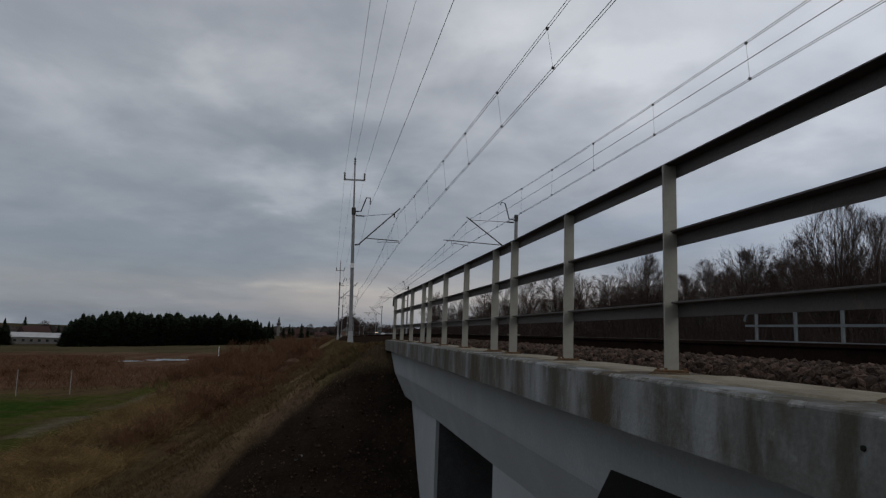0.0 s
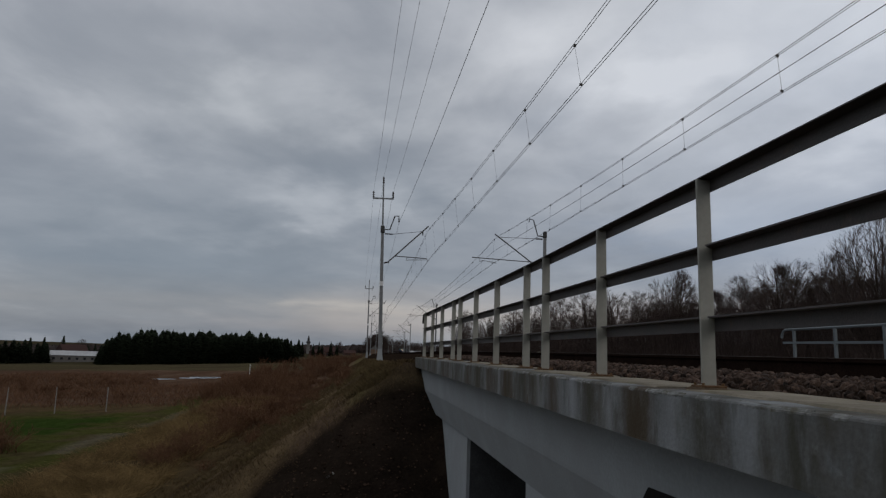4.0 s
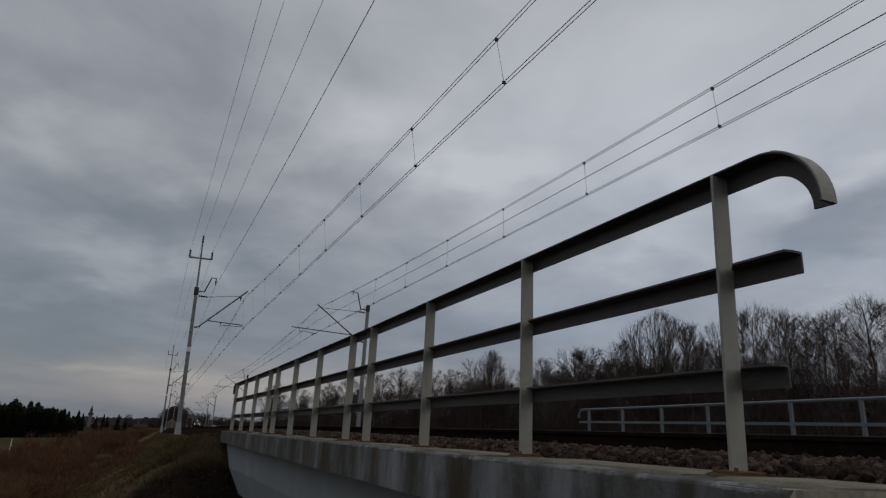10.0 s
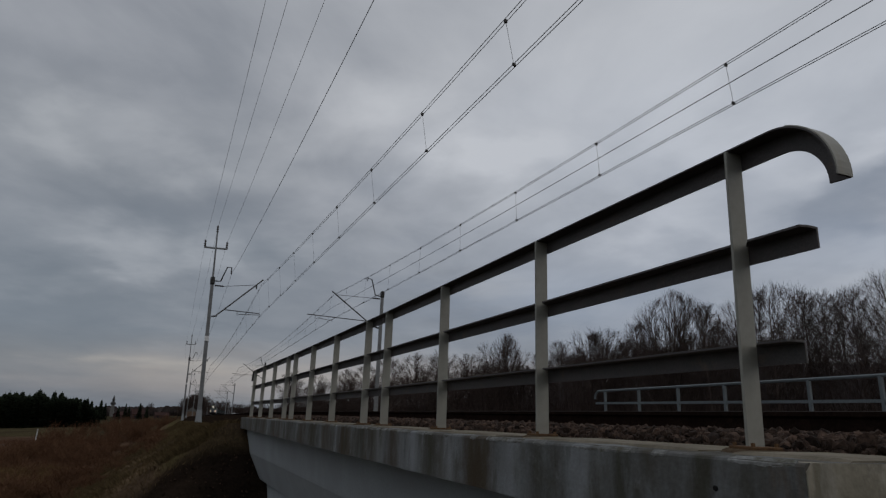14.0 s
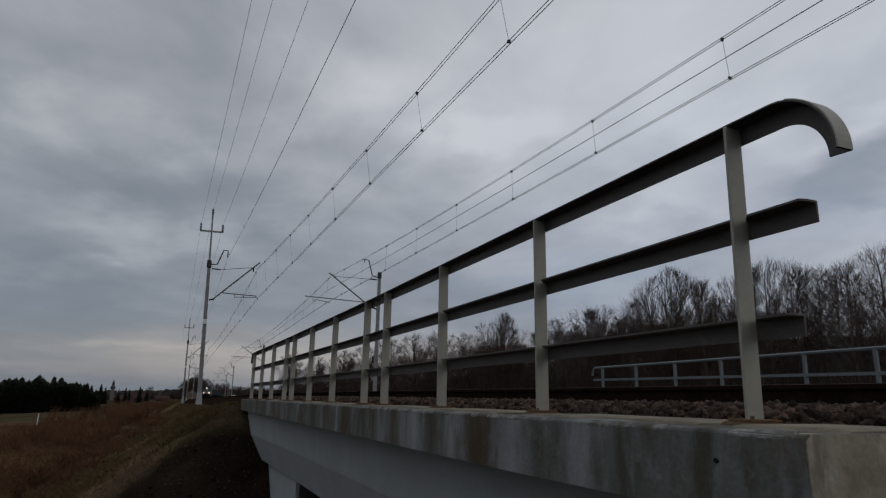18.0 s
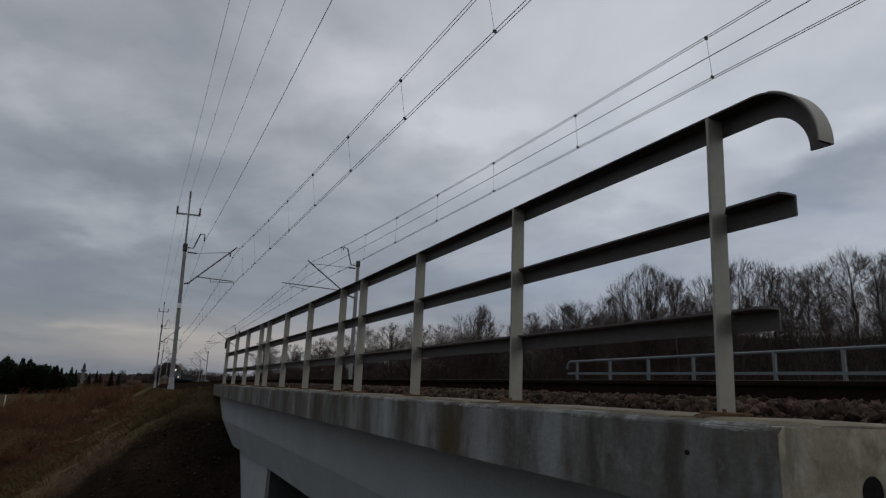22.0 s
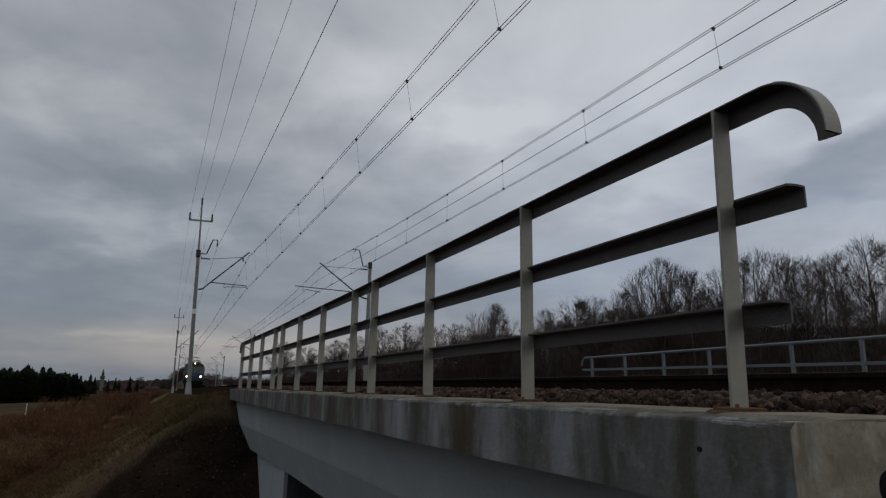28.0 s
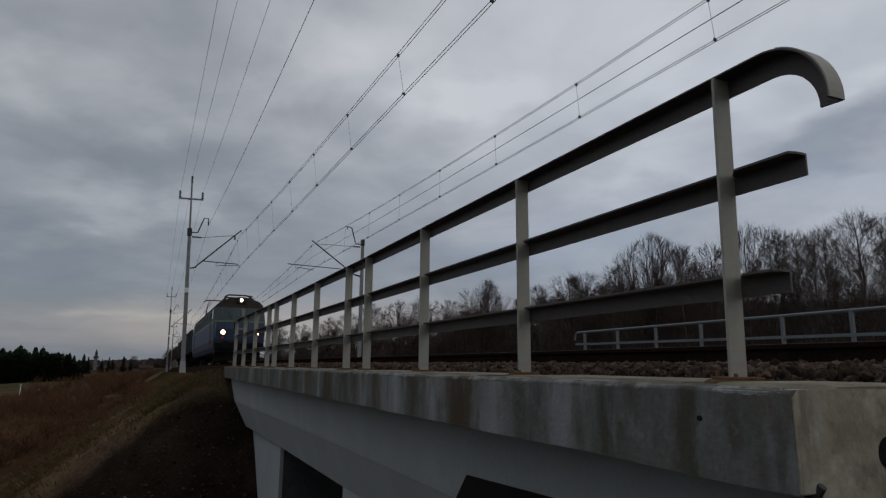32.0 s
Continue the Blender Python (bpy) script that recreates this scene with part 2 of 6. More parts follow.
        bent_y = step("ADD", sp.outputs[1], step("MULTIPLY", step("SUBTRACT", n.outputs[0], 0.5), 0.3))
        patchy = step("MINIMUM", step("MAXIMUM", step("MULTIPLY", step("SUBTRACT", n.outputs[0], 0.22), 3.6), 0.0), 1.0)
        for y0, half, strength, c2 in runs:
            u2 = step("DIVIDE", step("SUBTRACT", bent_y, y0), half)
            q2 = step("MULTIPLY", step("POWER", 2.718, step("MULTIPLY", step("MULTIPLY", u2, u2), -1.0)), strength)
            col = over(step("MULTIPLY", q2, patchy), c2, col)
    if rand:
        oi = N("ShaderNodeObjectInfo")
        ge = N("ShaderNodeNewGeometry")
        ad = N("ShaderNodeMath")
        L(oi.outputs["Random"], ad.inputs[0])
        L(ge.outputs["Random Per Island"], ad.inputs[1])
        fr = N("ShaderNodeMath")
        fr.operation = "FRACT"
        L(ad.outputs[0], fr.inputs[0])
        mr = N("ShaderNodeMapRange")
        mr.inputs[3].default_value, mr.inputs[4].default_value = 1 - rand, 1 + rand
        L(fr.outputs[0], mr.inputs[0])
        h2 = N("ShaderNodeHueSaturation")
        L(mr.outputs[0], h2.inputs["Value"])
        L(col, h2.inputs["Color"])
        col = h2.outputs[0]
    L(col, b.inputs["Base Color"])
    rr = N("ShaderNodeMapRange")
    rr.inputs[3].default_value, rr.inputs[4].default_value = max(rough - 0.12, 0.02), min(rough + 0.1, 1)
    L(n1.outputs[0], rr.inputs[0])
    L(rr.outputs[0], b.inputs["Roughness"])
    b.inputs["Metallic"].default_value = metal
    b.inputs["Specular IOR Level"].default_value = 0.0 if rough >= 0.93 else 0.12 if rough >= 0.85 else 0.5
    if bump:
        bp = N("ShaderNodeBump")
        bp.inputs["Strength"].default_value, bp.inputs["Distance"].default_value = bump, 0.01
        L(n2.outputs[0], bp.inputs["Height"])
        L(bp.outputs[0], b.inputs["Normal"])
    return m


def glow(name, colour, strength):
    m = bpy.data.materials.new(name)
    m.use_nodes = True
    b = m.node_tree.nodes["Principled BSDF"]
    b.inputs["Base Color"].default_value = (0.8, 0.8, 0.75, 1)
    b.inputs["Emission Color"].default_value = (*colour, 1)
    b.inputs["Emission Strength"].default_value = strength
    return m


OLIVE, BROWN, PALE = (0.052, 0.049, 0.035), (0.060, 0.045, 0.029), (0.27, 0.285, 0.295)
RUNS = [(2.42, 0.05, 0.85, OLIVE), (2.80, 0.11, 0.75, OLIVE), (3.05, 0.10, 0.55, PALE), (3.40, 0.12, 0.55, OLIVE), (3.66, 0.10, 0.5, PALE), (4.05, 0.17, 0.95, BROWN), (4.42, 0.10, 0.6, PALE),
        (4.75, 0.16, 0.6, OLIVE), (5.08, 0.12, 0.65, PALE), (5.50, 0.14, 0.85, BROWN), (5.85, 0.10, 0.5, PALE), (6.45, 0.22, 0.7, OLIVE), (7.05, 0.20, 0.85, BROWN), (7.36, 0.07, 0.8, PALE), (7.8, 0.2, 0.7, BROWN),
        (8.6, 0.3, 0.6, OLIVE), (9.3, 0.2, 0.7, BROWN), (10.2, 0.3, 0.6, OLIVE), (11.3, 0.4, 0.6, BROWN), (12.6, 0.1, 0.7, PALE), (13.3, 0.45, 0.6, BROWN), (14.3, 0.4, 0.55, OLIVE), (15.3, 0.5, 0.6, BROWN), (16.5, 0.5, 0.6, OLIVE), (17.4, 0.4, 0.7, BROWN)]
CONCRETE = mat("weathered_concrete", (0.172, 0.182, 0.190), 0.88, 0, (0.112, 0.115, 0.113), 3.0, 55, 0.3, amount=0.5,
               streak=[((0.25, 0.265, 0.275), 0.45, 0.48, 0.62, 3.4), ((0.066, 0.056, 0.040), 0.75, 0.50, 0.60, 2.1), ((0.058, 0.054, 0.042), 0.6, 0.54, 0.63, 6.0), ((0.115, 0.072, 0.040), 0.5, 0.58, 0.66, 3.6), ((0.27, 0.28, 0.29), 0.2, 0.60, 0.68, 11.0)],
               stain=[((0.072, 0.064, 0.046), 3.4, 0.50, 0.66, 0.6), ((0.26, 0.27, 0.27), 11.0, 0.60, 0.70, 0.4), ((0.05, 0.045, 0.036), 30.0, 0.64, 0.74, 0.5)], runs=RUNS)
CONCRETE_TOP = mat("pale_concrete", (0.25, 0.222, 0.172), 0.9, 0, (0.14, 0.122, 0.092), 4.0, 60, 0.4, amount=0.5,
                   stain=[((0.15, 0.145, 0.085), 5.0, 0.54, 0.68, 0.7), ((0.22, 0.13, 0.065), 8.0, 0.62, 0.72, 0.5)])
CONCRETE_END = mat("beige_concrete", (0.40, 0.37, 0.30), 0.9, 0, (0.27, 0.248, 0.195), 5.0, 55, 0.25, amount=0.45,
                   streak=[((0.12, 0.108, 0.078), 0.75, 0.50, 0.62, 5.0), ((0.42, 0.41, 0.37), 0.4, 0.58, 0.68, 9.0)],
                   stain=[((0.17, 0.152, 0.115), 4.0, 0.48, 0.68, 0.7), ((0.48, 0.46, 0.41), 9.0, 0.58, 0.72, 0.5), ((0.10, 0.095, 0.075), 2.3, 0.58, 0.7, 0.5), ((0.13, 0.115, 0.085), 14.0, 0.5, 0.66, 0.55)])
CONCRETE_WEB = mat("smooth_grey_concrete", (0.305, 0.327, 0.338), 0.85, 0, (0.26, 0.278, 0.287), 1.3, 40, 0.1, amount=0.3,
                   streak=[((0.265, 0.282, 0.294), 0.5, 0.5, 0.7, 1.2)], stain=[((0.25, 0.258, 0.265), 0.9, 0.46, 0.62, 0.5)])
LIME = mat("lime_crust", (0.27, 0.277, 0.272), 0.95, 0, (0.11, 0.108, 0.10), 9.0, 70, 0.5, stain=[((0.09, 0.085, 0.06), 12.0, 0.5, 0.6, 0.8)])
# concrete darkened to stand in for the shade under the bridge
CONCRETE_SHADE = mat("concrete_in_shade", (0.07, 0.072, 0.075), 0.9, 0, (0.045, 0.046, 0.048), 1.5, 60, 0.2)
# flat black, for the flank's sheet and for the shade inside the holes
VOID = mat("flat_black", (0.014, 0.013, 0.012), 0.85, 0, (0.008, 0.008, 0.008), 4, 60, 0.2)
PAINT = mat("grey_beige_paint", (0.275, 0.271, 0.238), 0.55, 0.0, (0.225, 0.222, 0.195), 6.0, 40, 0.05,
            streak=[((0.22, 0.17, 0.11), 0.35, 0.6, 0.75, 14.0)], amount=0.25)
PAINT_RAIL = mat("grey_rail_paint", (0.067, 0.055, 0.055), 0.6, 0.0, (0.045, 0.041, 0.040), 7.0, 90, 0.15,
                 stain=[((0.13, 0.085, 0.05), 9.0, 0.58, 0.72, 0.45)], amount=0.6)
PAINT_FAR = mat("pale_green_paint", (0.125, 0.146, 0.158), 0.6, 0.0, (0.096, 0.114, 0.123), 6.0, 70, 0.1)
RUST = mat("rusty_steel", (0.15, 0.09, 0.048), 0.9, 0.1, (0.08, 0.045, 0.025), 14.0, 90, 0.5)
GROUT = mat("brown_grout", (0.12, 0.09, 0.06), 0.95, 0, (0.07, 0.05, 0.035), 20.0, 120, 0.6)
RAIL = mat("rail_steel", (0.022, 0.014, 0.011), 0.93, 0.0, (0.012, 0.008, 0.0065), 8.0, 60, 0.3)
RAIL_TOP = mat("dull_rail_head", (0.03, 0.021, 0.017), 0.8, 0.2, (0.03, 0.022, 0.018), 8.0, 60, 0.05)
SLEEPER = mat("concrete_sleeper", (0.16, 0.14, 0.115), 0.9, 0, (0.09, 0.075, 0.06), 8.0, 60, 0.3)
BALLAST = mat("ballast_bed", (0.03, 0.0205, 0.0145), 0.95, 0, (0.013, 0.009, 0.0065), 14.0, 45, 0.9)
STONE = mat("ballast_stone", (0.088, 0.058, 0.044), 0.9, 0, (0.022, 0.015, 0.0115), 25.0, 90, 0.4, rand=0.7)
GALV = mat("galvanised_steel", (0.215, 0.222, 0.228), 0.55, 0.3, (0.15, 0.157, 0.163), 5.0, 50, 0.1)
DARK_STEEL = mat("dark_steel", (0.05, 0.05, 0.052), 0.6, 0.5, (0.035, 0.033, 0.032), 6.0, 50, 0.1)
ARM_STEEL = mat("weathered_arm_steel", (0.10, 0.098, 0.096), 0.65, 0.2, (0.06, 0.058, 0.056), 6.0, 50, 0.1)
WIRE = mat("wire_copper", (0.045, 0.043, 0.043), 0.55, 0.6, (0.03, 0.03, 0.03), 9.0, 50, 0.0)
WIRE_THIN = mat("feeder_wire", (0.13, 0.10, 0.095), 0.6, 0.4, (0.10, 0.08, 0.075), 9.0, 50, 0.0)
INSULATOR = mat("brown_porcelain", (0.035, 0.026, 0.022), 0.25, 0, (0.025, 0.018, 0.015), 9.0, 50, 0.0)
WHITE = mat("white_paint", (0.72, 0.73, 0.74), 0.7, 0, (0.6, 0.61, 0.62), 8.0, 50, 0.1)


# ---- mesh helpers ----
class Geo:
    """Vertices and faces of one mesh."""

    def __init__(self):
        self.v, self.f = [], []

    def add(self, v, f):
        o = len(self.v)
        self.v.extend(v)
        self.f.extend([tuple(o + i for i in q) for q in f])
        return self

    def box(self, cx, cy, cz, sx, sy, sz, m=None):
        v = [Vector((cx + sx * a / 2, cy + sy * b / 2, cz + sz * c / 2)) for a in (-1, 1) for b in (-1, 1) for c in (-1, 1)]
        if m is not None:
            v = [m @ p for p in v]
        return self.add(v, [(0, 1, 3, 2), (4, 6, 7, 5), (0, 4, 5, 1), (2, 3, 7, 6), (0, 2, 6, 4), (1, 5, 7, 3)])

    def cbox(self, cx, cy, cz, sx, sy, sz, b=0.005):
        """A box with chamfered edges."""
        h = (sx / 2, sy / 2, sz / 2)
        b = min(b, min(h) * 0.6)
        bm = bmesh.new()
        bmesh.ops.create_cube(bm, size=1)
        bmesh.ops.scale(bm, vec=(sx, sy, sz), verts=bm.verts)
        bmesh.ops.bevel(bm, geom=bm.edges[:], offset=b, segments=1, affect="EDGES")
        bm.verts.ensure_lookup_table()
        v = [p.co + Vector((cx, cy, cz)) for p in bm.verts]
        f = [tuple(q.index for q in p.verts) for p in bm.faces]
        bm.free()
        return self.add(v, f)

    def tube(self, p, q, r0, r1=None, n=6, caps=True):
        p, q = Vector(p), Vector(q)
        r1 = r0 if r1 is None else r1
        d = (q - p)
        if d.length < 1e-6:
            return self
        a = d.orthogonal().normalized()
        b = d.normalized().cross(a)
        v = []
        for c, r in ((p, r0), (q, r1)):
            for k in range(n):
                t = 2 * math.pi * k / n
                v.append(c + r * (math.cos(t) * a + math.sin(t) * b))
        f = [(k, (k + 1) % n, n + (k + 1) % n, n + k) for k in range(n)]
        if caps:
            f += [tuple(range(n - 1, -1, -1)), tuple(range(n, 2 * n))]
        return self.add(v, f)

    def path(self, pts, r, n=6):
        """A bent round bar through the points."""
        pts = [Vector(p) for p in pts]
        rings = []
        ref = None
        for i, p in enumerate(pts):
            d = (pts[min(i + 1, len(pts) - 1)] - pts[max(i - 1, 0)]).normalized()
            if ref is None:
                ref = d.orthogonal().normalized()
            ref = (ref - d * ref.dot(d)).normalized()
            b = d.cross(ref)
            rr = r[i] if isinstance(r, (list, tuple)) else r
            rings.append([p + rr * (math.cos(2 * math.pi * k / n) * ref + math.sin(2 * math.pi * k / n) * b) for k in range(n)])
        v = [p for ring in rings for p in ring]
        f = []
        for i in range(len(rings) - 1):
            for k in range(n):
                f.append((i * n + k, i * n + (k + 1) % n, (i + 1) * n + (k + 1) % n, (i + 1) * n + k))
        f += [tuple(range(n - 1, -1, -1)), tuple(range((len(rings) - 1) * n, len(rings) * n))]
        return self.add(v, f)

    def loft(self, rings, closed=True, caps=True):
        """Faces between rings of equal length."""
        n = len(rings[0])
        v = [Vector(p) for r in rings for p in r]
        f = []
        for i in range(len(rings) - 1):
            for k in range(n if closed else n - 1):
                f.append((i * n + k, i * n + (k + 1) % n, (i + 1) * n + (k + 1) % n, (i + 1) * n + k))
        if caps and closed:
            f += [tuple(range(n - 1, -1, -1)), tuple(range((len(rings) - 1) * n, len(rings) * n))]
        return self.add(v, f)

    def disc(self, c, axis, r, depth, n=16, r2=None):
        c, axis = Vector(c), Vector(axis).normalized()
        return self.tube(c - axis * depth / 2, c + axis * depth / 2, r, r if r2 is None else r2, n)


def mesh_of(name, g, material, smooth=False):
    me = bpy.data.meshes.new(name)
    me.from_pydata([tuple(p) for p in g.v], [], g.f)
    me.materials.append(material)
    if smooth:
        me.polygons.foreach_set("use_smooth", [True] * len(me.polygons))
    me.validate()
    me.update()
    return me


def part(name, g, material, parent=None, label="", smooth=False, at=None):
    """One mesh object, under a thing or part if given."""
    ob = new(name, mesh_of(name, g, material, smooth) if isinstance(g, Geo) else g)
    if parent is not None:
        ob.parent = parent
    if at is not None:
        ob.matrix_basis = at
    if label:
        ob["label"] = label
    return ob


def thing(name, m=None, label="", category="", group="", kind=""):
    ob = new(name)
    ob.empty_display_size = 0.2
    if m is not None:
        ob.matrix_basis = m
    return tagged(ob, label, category, group, kind)


# ---- plan: the line of the track ----
def smooth_table(points, step=4.0, lo=-80.0, hi=900.0, turns=4):
    ys = np.arange(lo, hi + step, step)
    px, pv = zip(*points)
    v = np.interp(ys, px, pv)
    for _ in range(turns):
        k = np.pad(v, 3, mode="edge")
        k[:3] = v[0] - (v[1] - v[0]) * np.array([3, 2, 1])
        k[-3:] = v[-1] + (v[-1] - v[-2]) * np.array([1, 2, 3])
        v = np.convolve(k, np.ones(7) / 7, "valid")
    return ys, v


TX = smooth_table([(-80, 2.5), (0, 2.4), (30, 2.5), (41, 2.62), (57, 2.02), (73, 1.78), (89, 1.80), (105, 1.97), (153, 3.04), (220, 6.0), (265, 9.0), (303, 12.3), (377, 18.8), (482, 27.5), (700, 53), (900, 80)], turns=2)
TZ = smooth_table([(-80, 0.172), (14, 0.172), (30, 0.13), (35, 0.12), (41, 0.07), (57, -0.22), (73, -0.42), (89, -0.57), (105, -0.66), (165, -0.93), (220, -1.2), (303, -1.35), (482, -2.1), (700, -2.6), (900, -3)], turns=2)


def track_x(y):
    return float(np.interp(y, *TX))


def track_z(y):
    """The top of the rails."""
    return float(np.interp(y, *TZ))


GAUGE = 1.435
SPACING = 4.0
NEAR_END, FAR_END = 2.05, 17.6        # ends of the bridge's edge beam
FIELD = -5.0
BRIDGE_GRADE = pose(0, 4, 0, -0.11, 0, 0) @ pose(0, -4, 0)      # the bridge falls gently away


def field_z(x):
    """The fields lie five metres below the line and fall gently towards -x."""
    return FIELD + 0.035 * max(min(x, 60), -600)



# ---- ground ----
def ground_height(x, y):
    k = math.exp(-((max(y, 17.5) - 17.5) / 5.0) ** 2) if y > 5 else 0.0
    crest = track_z(y) - 0.64 + 0.26 * k
    xl, xr = track_x(y) - 3.52 + 0.39 * k, track_x(y) + SPACING + 3.6
    dx = max(xl - x, 0, x - xr)
    d = min(math.hypot(dx / 1.5, max(17.55 - y, 0) / 1.12), math.hypot(dx, max(y + 0.7, 0)) / 1.5)
    far = near = crest - d
    base = field_z(x)
    h = max(base, far, near)
    rough = 0.17 if d > 0.4 else 0.04
    n = noise.noise(Vector((x * 0.35, y * 0.35, 1.3))) + 0.6 * noise.noise(Vector((x * 1.1, y * 1.1, 4.0)))
    big = noise.noise(Vector((x * 0.02, y * 0.02, 9.0))) * (abs(h - base) < 0.01) * 0.35
    soft = 0.0
    if h < base + 0.8:
        soft = 0.12 * (base + 0.8 - h)
    return h + rough * n + big + soft


def cover(x, y):
    """What grows or lies on the ground there, with the ditch's shade painted in: red, green, blue."""
    h = ground_height(x, y)
    e = noise.noise(Vector((x * 0.09, y * 0.09, 2.0)))
    e2 = noise.noise(Vector((x * 0.5, y * 0.5, 6.0)))
    xl = track_x(y) - 3.13
    on_bank = h > field_z(x) + 0.5
    if on_bank:
        dy, dx = max(17.4 - y, 0), max(xl - x, 0)
        e3 = noise.noise(Vector((x * 0.9, y * 0.9, 8.0)))
        # dark strip at the bank's foot: the ditch's shade put into colour
        if h < field_z(x) + 0.85 + 0.25 * e2 and x < -3 and y > 14:
            return (0.040, 0.029, 0.019)
        if y < 17.2 and dy > 0.55 * dx + 0.5 * e2 + 0.5 * e3 - 0.1 and x > -12:
            return (0.024, 0.017, 0.0125) if e2 > 0 else (0.017, 0.0125, 0.0095)
        if y > 16 and dx < 0.1 + 0.3 * e2:
            return (0.05, 0.036, 0.024)
        if y > 16 and dx < 1.3:
            return (0.092, 0.076, 0.036) if e2 > -0.1 else (0.062, 0.046, 0.027)
        if h > -2.2:
            return (0.122, 0.087, 0.054) if e2 > 0.05 else (0.078, 0.054, 0.036)
        return (0.088, 0.063, 0.036) if e2 > 0 else (0.068, 0.048, 0.029)
    if x > 10:
        return (0.045, 0.033, 0.024)
    lane = float(np.interp(y, [20, 33, 37, 41, 48, 60, 72], [-16.8, -16.5, -16.2, -15.7, -15.1, -15.6, -16.6]))
    if abs(x - lane + 0.2 * e2) < 0.42 and 15 < y < 53:
        return (0.085, 0.073, 0.05)
    if x < lane + 2.0 + 1.2 * e and y < (71 if x > lane - 2.2 else 54) + 2 * e2 + 1.5 * e:
        if x < lane - 4.0 + 2 * e2 and 41.5 + 2 * e2 < y < 50.5 + 1.5 * e2:
            return (0.024, 0.040, 0.009) if e2 > -0.25 else (0.036, 0.034, 0.014)
        return (0.044, 0.046, 0.014) if e2 > -0.1 else (0.052, 0.043, 0.02)
    if y < 62:
        return (0.07, 0.05, 0.026) if e2 > -0.1 else (0.055, 0.038, 0.022)
    if y < 156 + 9 * e:
        return (0.070, 0.041, 0.028) if e2 > -0.1 else (0.092, 0.062, 0.042)
    if y < 225 + 10 * e:
        return (0.062, 0.052, 0.029) if e > -0.15 else (0.05, 0.04, 0.025)
    return (0.042, 0.036, 0.022)


def build_ground():
    xs = sorted(set([-3000, -1500, -800, -450, -260, -170, -120, -90] + list(np.arange(-70, -26, 3.0)) + list(np.arange(-26, -13, 1.0)) + list(np.arange(-13, 0.4, 0.4)) + list(np.arange(0.5, 22, 1.2)) + list(np.arange(24, 70, 4.0)) + [90, 130, 200, 320, 600, 1200, 3000]))
    ys = sorted(set([-600, -200, -90, -50, -30, -15, -8, -4, -2, -1] + list(np.arange(0, 48, 0.4)) + list(np.arange(48, 100, 1.6)) + list(np.arange(100, 240, 5)) + list(np.arange(240, 900, 20)) + [1000, 1300, 2000, 4000]))
    v = [(x, y, ground_height(x, y)) for y in ys for x in xs]
    nx = len(xs)
    f = [(j * nx + i, j * nx + i + 1, (j + 1) * nx + i + 1, (j + 1) * nx + i) for j in range(len(ys) - 1) for i in range(nx - 1)]
    me = bpy.data.meshes.new("ground")
    me.from_pydata(v, [], f)
    a = me.color_attributes.new("cover", "FLOAT_COLOR", "POINT")
    cols = np.ones((len(v), 4), np.float32)
    for k, p in enumerate(v):
        cols[k, :3] = cover(p[0], p[1])
    a.data.foreach_set("color", cols.ravel())
    me.polygons.foreach_set("use_smooth", [True] * len(me.polygons))
    m = bpy.data.materials.new("soil_and_dead_grass")
    m.use_nodes = True
    nt = m.node_tree
    N, L = nt.nodes.new, nt.links.new
    b = nt.nodes["Principled BSDF"]
    b.inputs["Roughness"].default_value = 0.95
    b.inputs["Specular IOR Level"].default_value = 0.0
    at = N("ShaderNodeAttribute")
    at.attribute_name = "cover"
    tc = N("ShaderNodeTexCoord")
    n1, n2 = N("ShaderNodeTexNoise"), N("ShaderNodeTexNoise")
    n1.inputs["Scale"].default_value, n1.inputs["Detail"].default_value = 1.7, 7
    n2.inputs["Scale"].default_value, n2.inputs["Detail"].default_value = 14.0, 6
    for n in (n1, n2):
        n.inputs["Roughness"].default_value = 0.7
        L(tc.outputs["Object"], n.inputs["Vector"])
    ad = N("ShaderNodeMath")
    L(n1.outputs[0], ad.inputs[0])
    L(n2.outputs[0], ad.inputs[1])
    mr = N("ShaderNodeMapRange")
    mr.inputs[1].default_value, mr.inputs[2].default_value = 0.7, 1.3
    mr.inputs[3].default_value, mr.inputs[4].default_value = 0.45, 1.5
    L(ad.outputs[0], mr.inputs[0])
    h = N("ShaderNodeHueSaturation")
    L(mr.outputs[0], h.inputs["Value"])
    L(at.outputs["Color"], h.inputs["Color"])
    L(h.outputs[0], b.inputs["Base Color"])
    bp = N("ShaderNodeBump")
    bp.inputs["Strength"].default_value, bp.inputs["Distance"].default_value = 0.8, 0.06
    L(n2.outputs[0], bp.inputs["Height"])
    L(bp.outputs[0], b.inputs["Normal"])
    me.materials.append(m)
    return tagged(new("ground", me), "brown winter grassland with a railway embankment", "ground", kind="structure")


build_ground()


# ---- bridge ----
def bend(y):
    """The three lengths of the bridge edge follow the line's slight curve as straight pieces."""
    return float(np.interp(y, [7.365, 12.595, 17.8], [0, -0.06, -0.18]))


def bent(g):
    g.v = [Vector((p[0] + bend(p[1]), p[1], p[2])) for p in g.v]
    return g


DECK = -0.03        # top of the edge beam


def edge_profile(x0, x1, top, bottom, sign=1):
    """Cross-section of the edge beam: outer face at x0, inner at x1."""
    return [(x0, bottom), (x0, top - 0.015), (x0 + sign * 0.004, top - 0.0075), (x0 + sign * 0.013, top - 0.004), (x1, top + 0.0), (x1, bottom)]


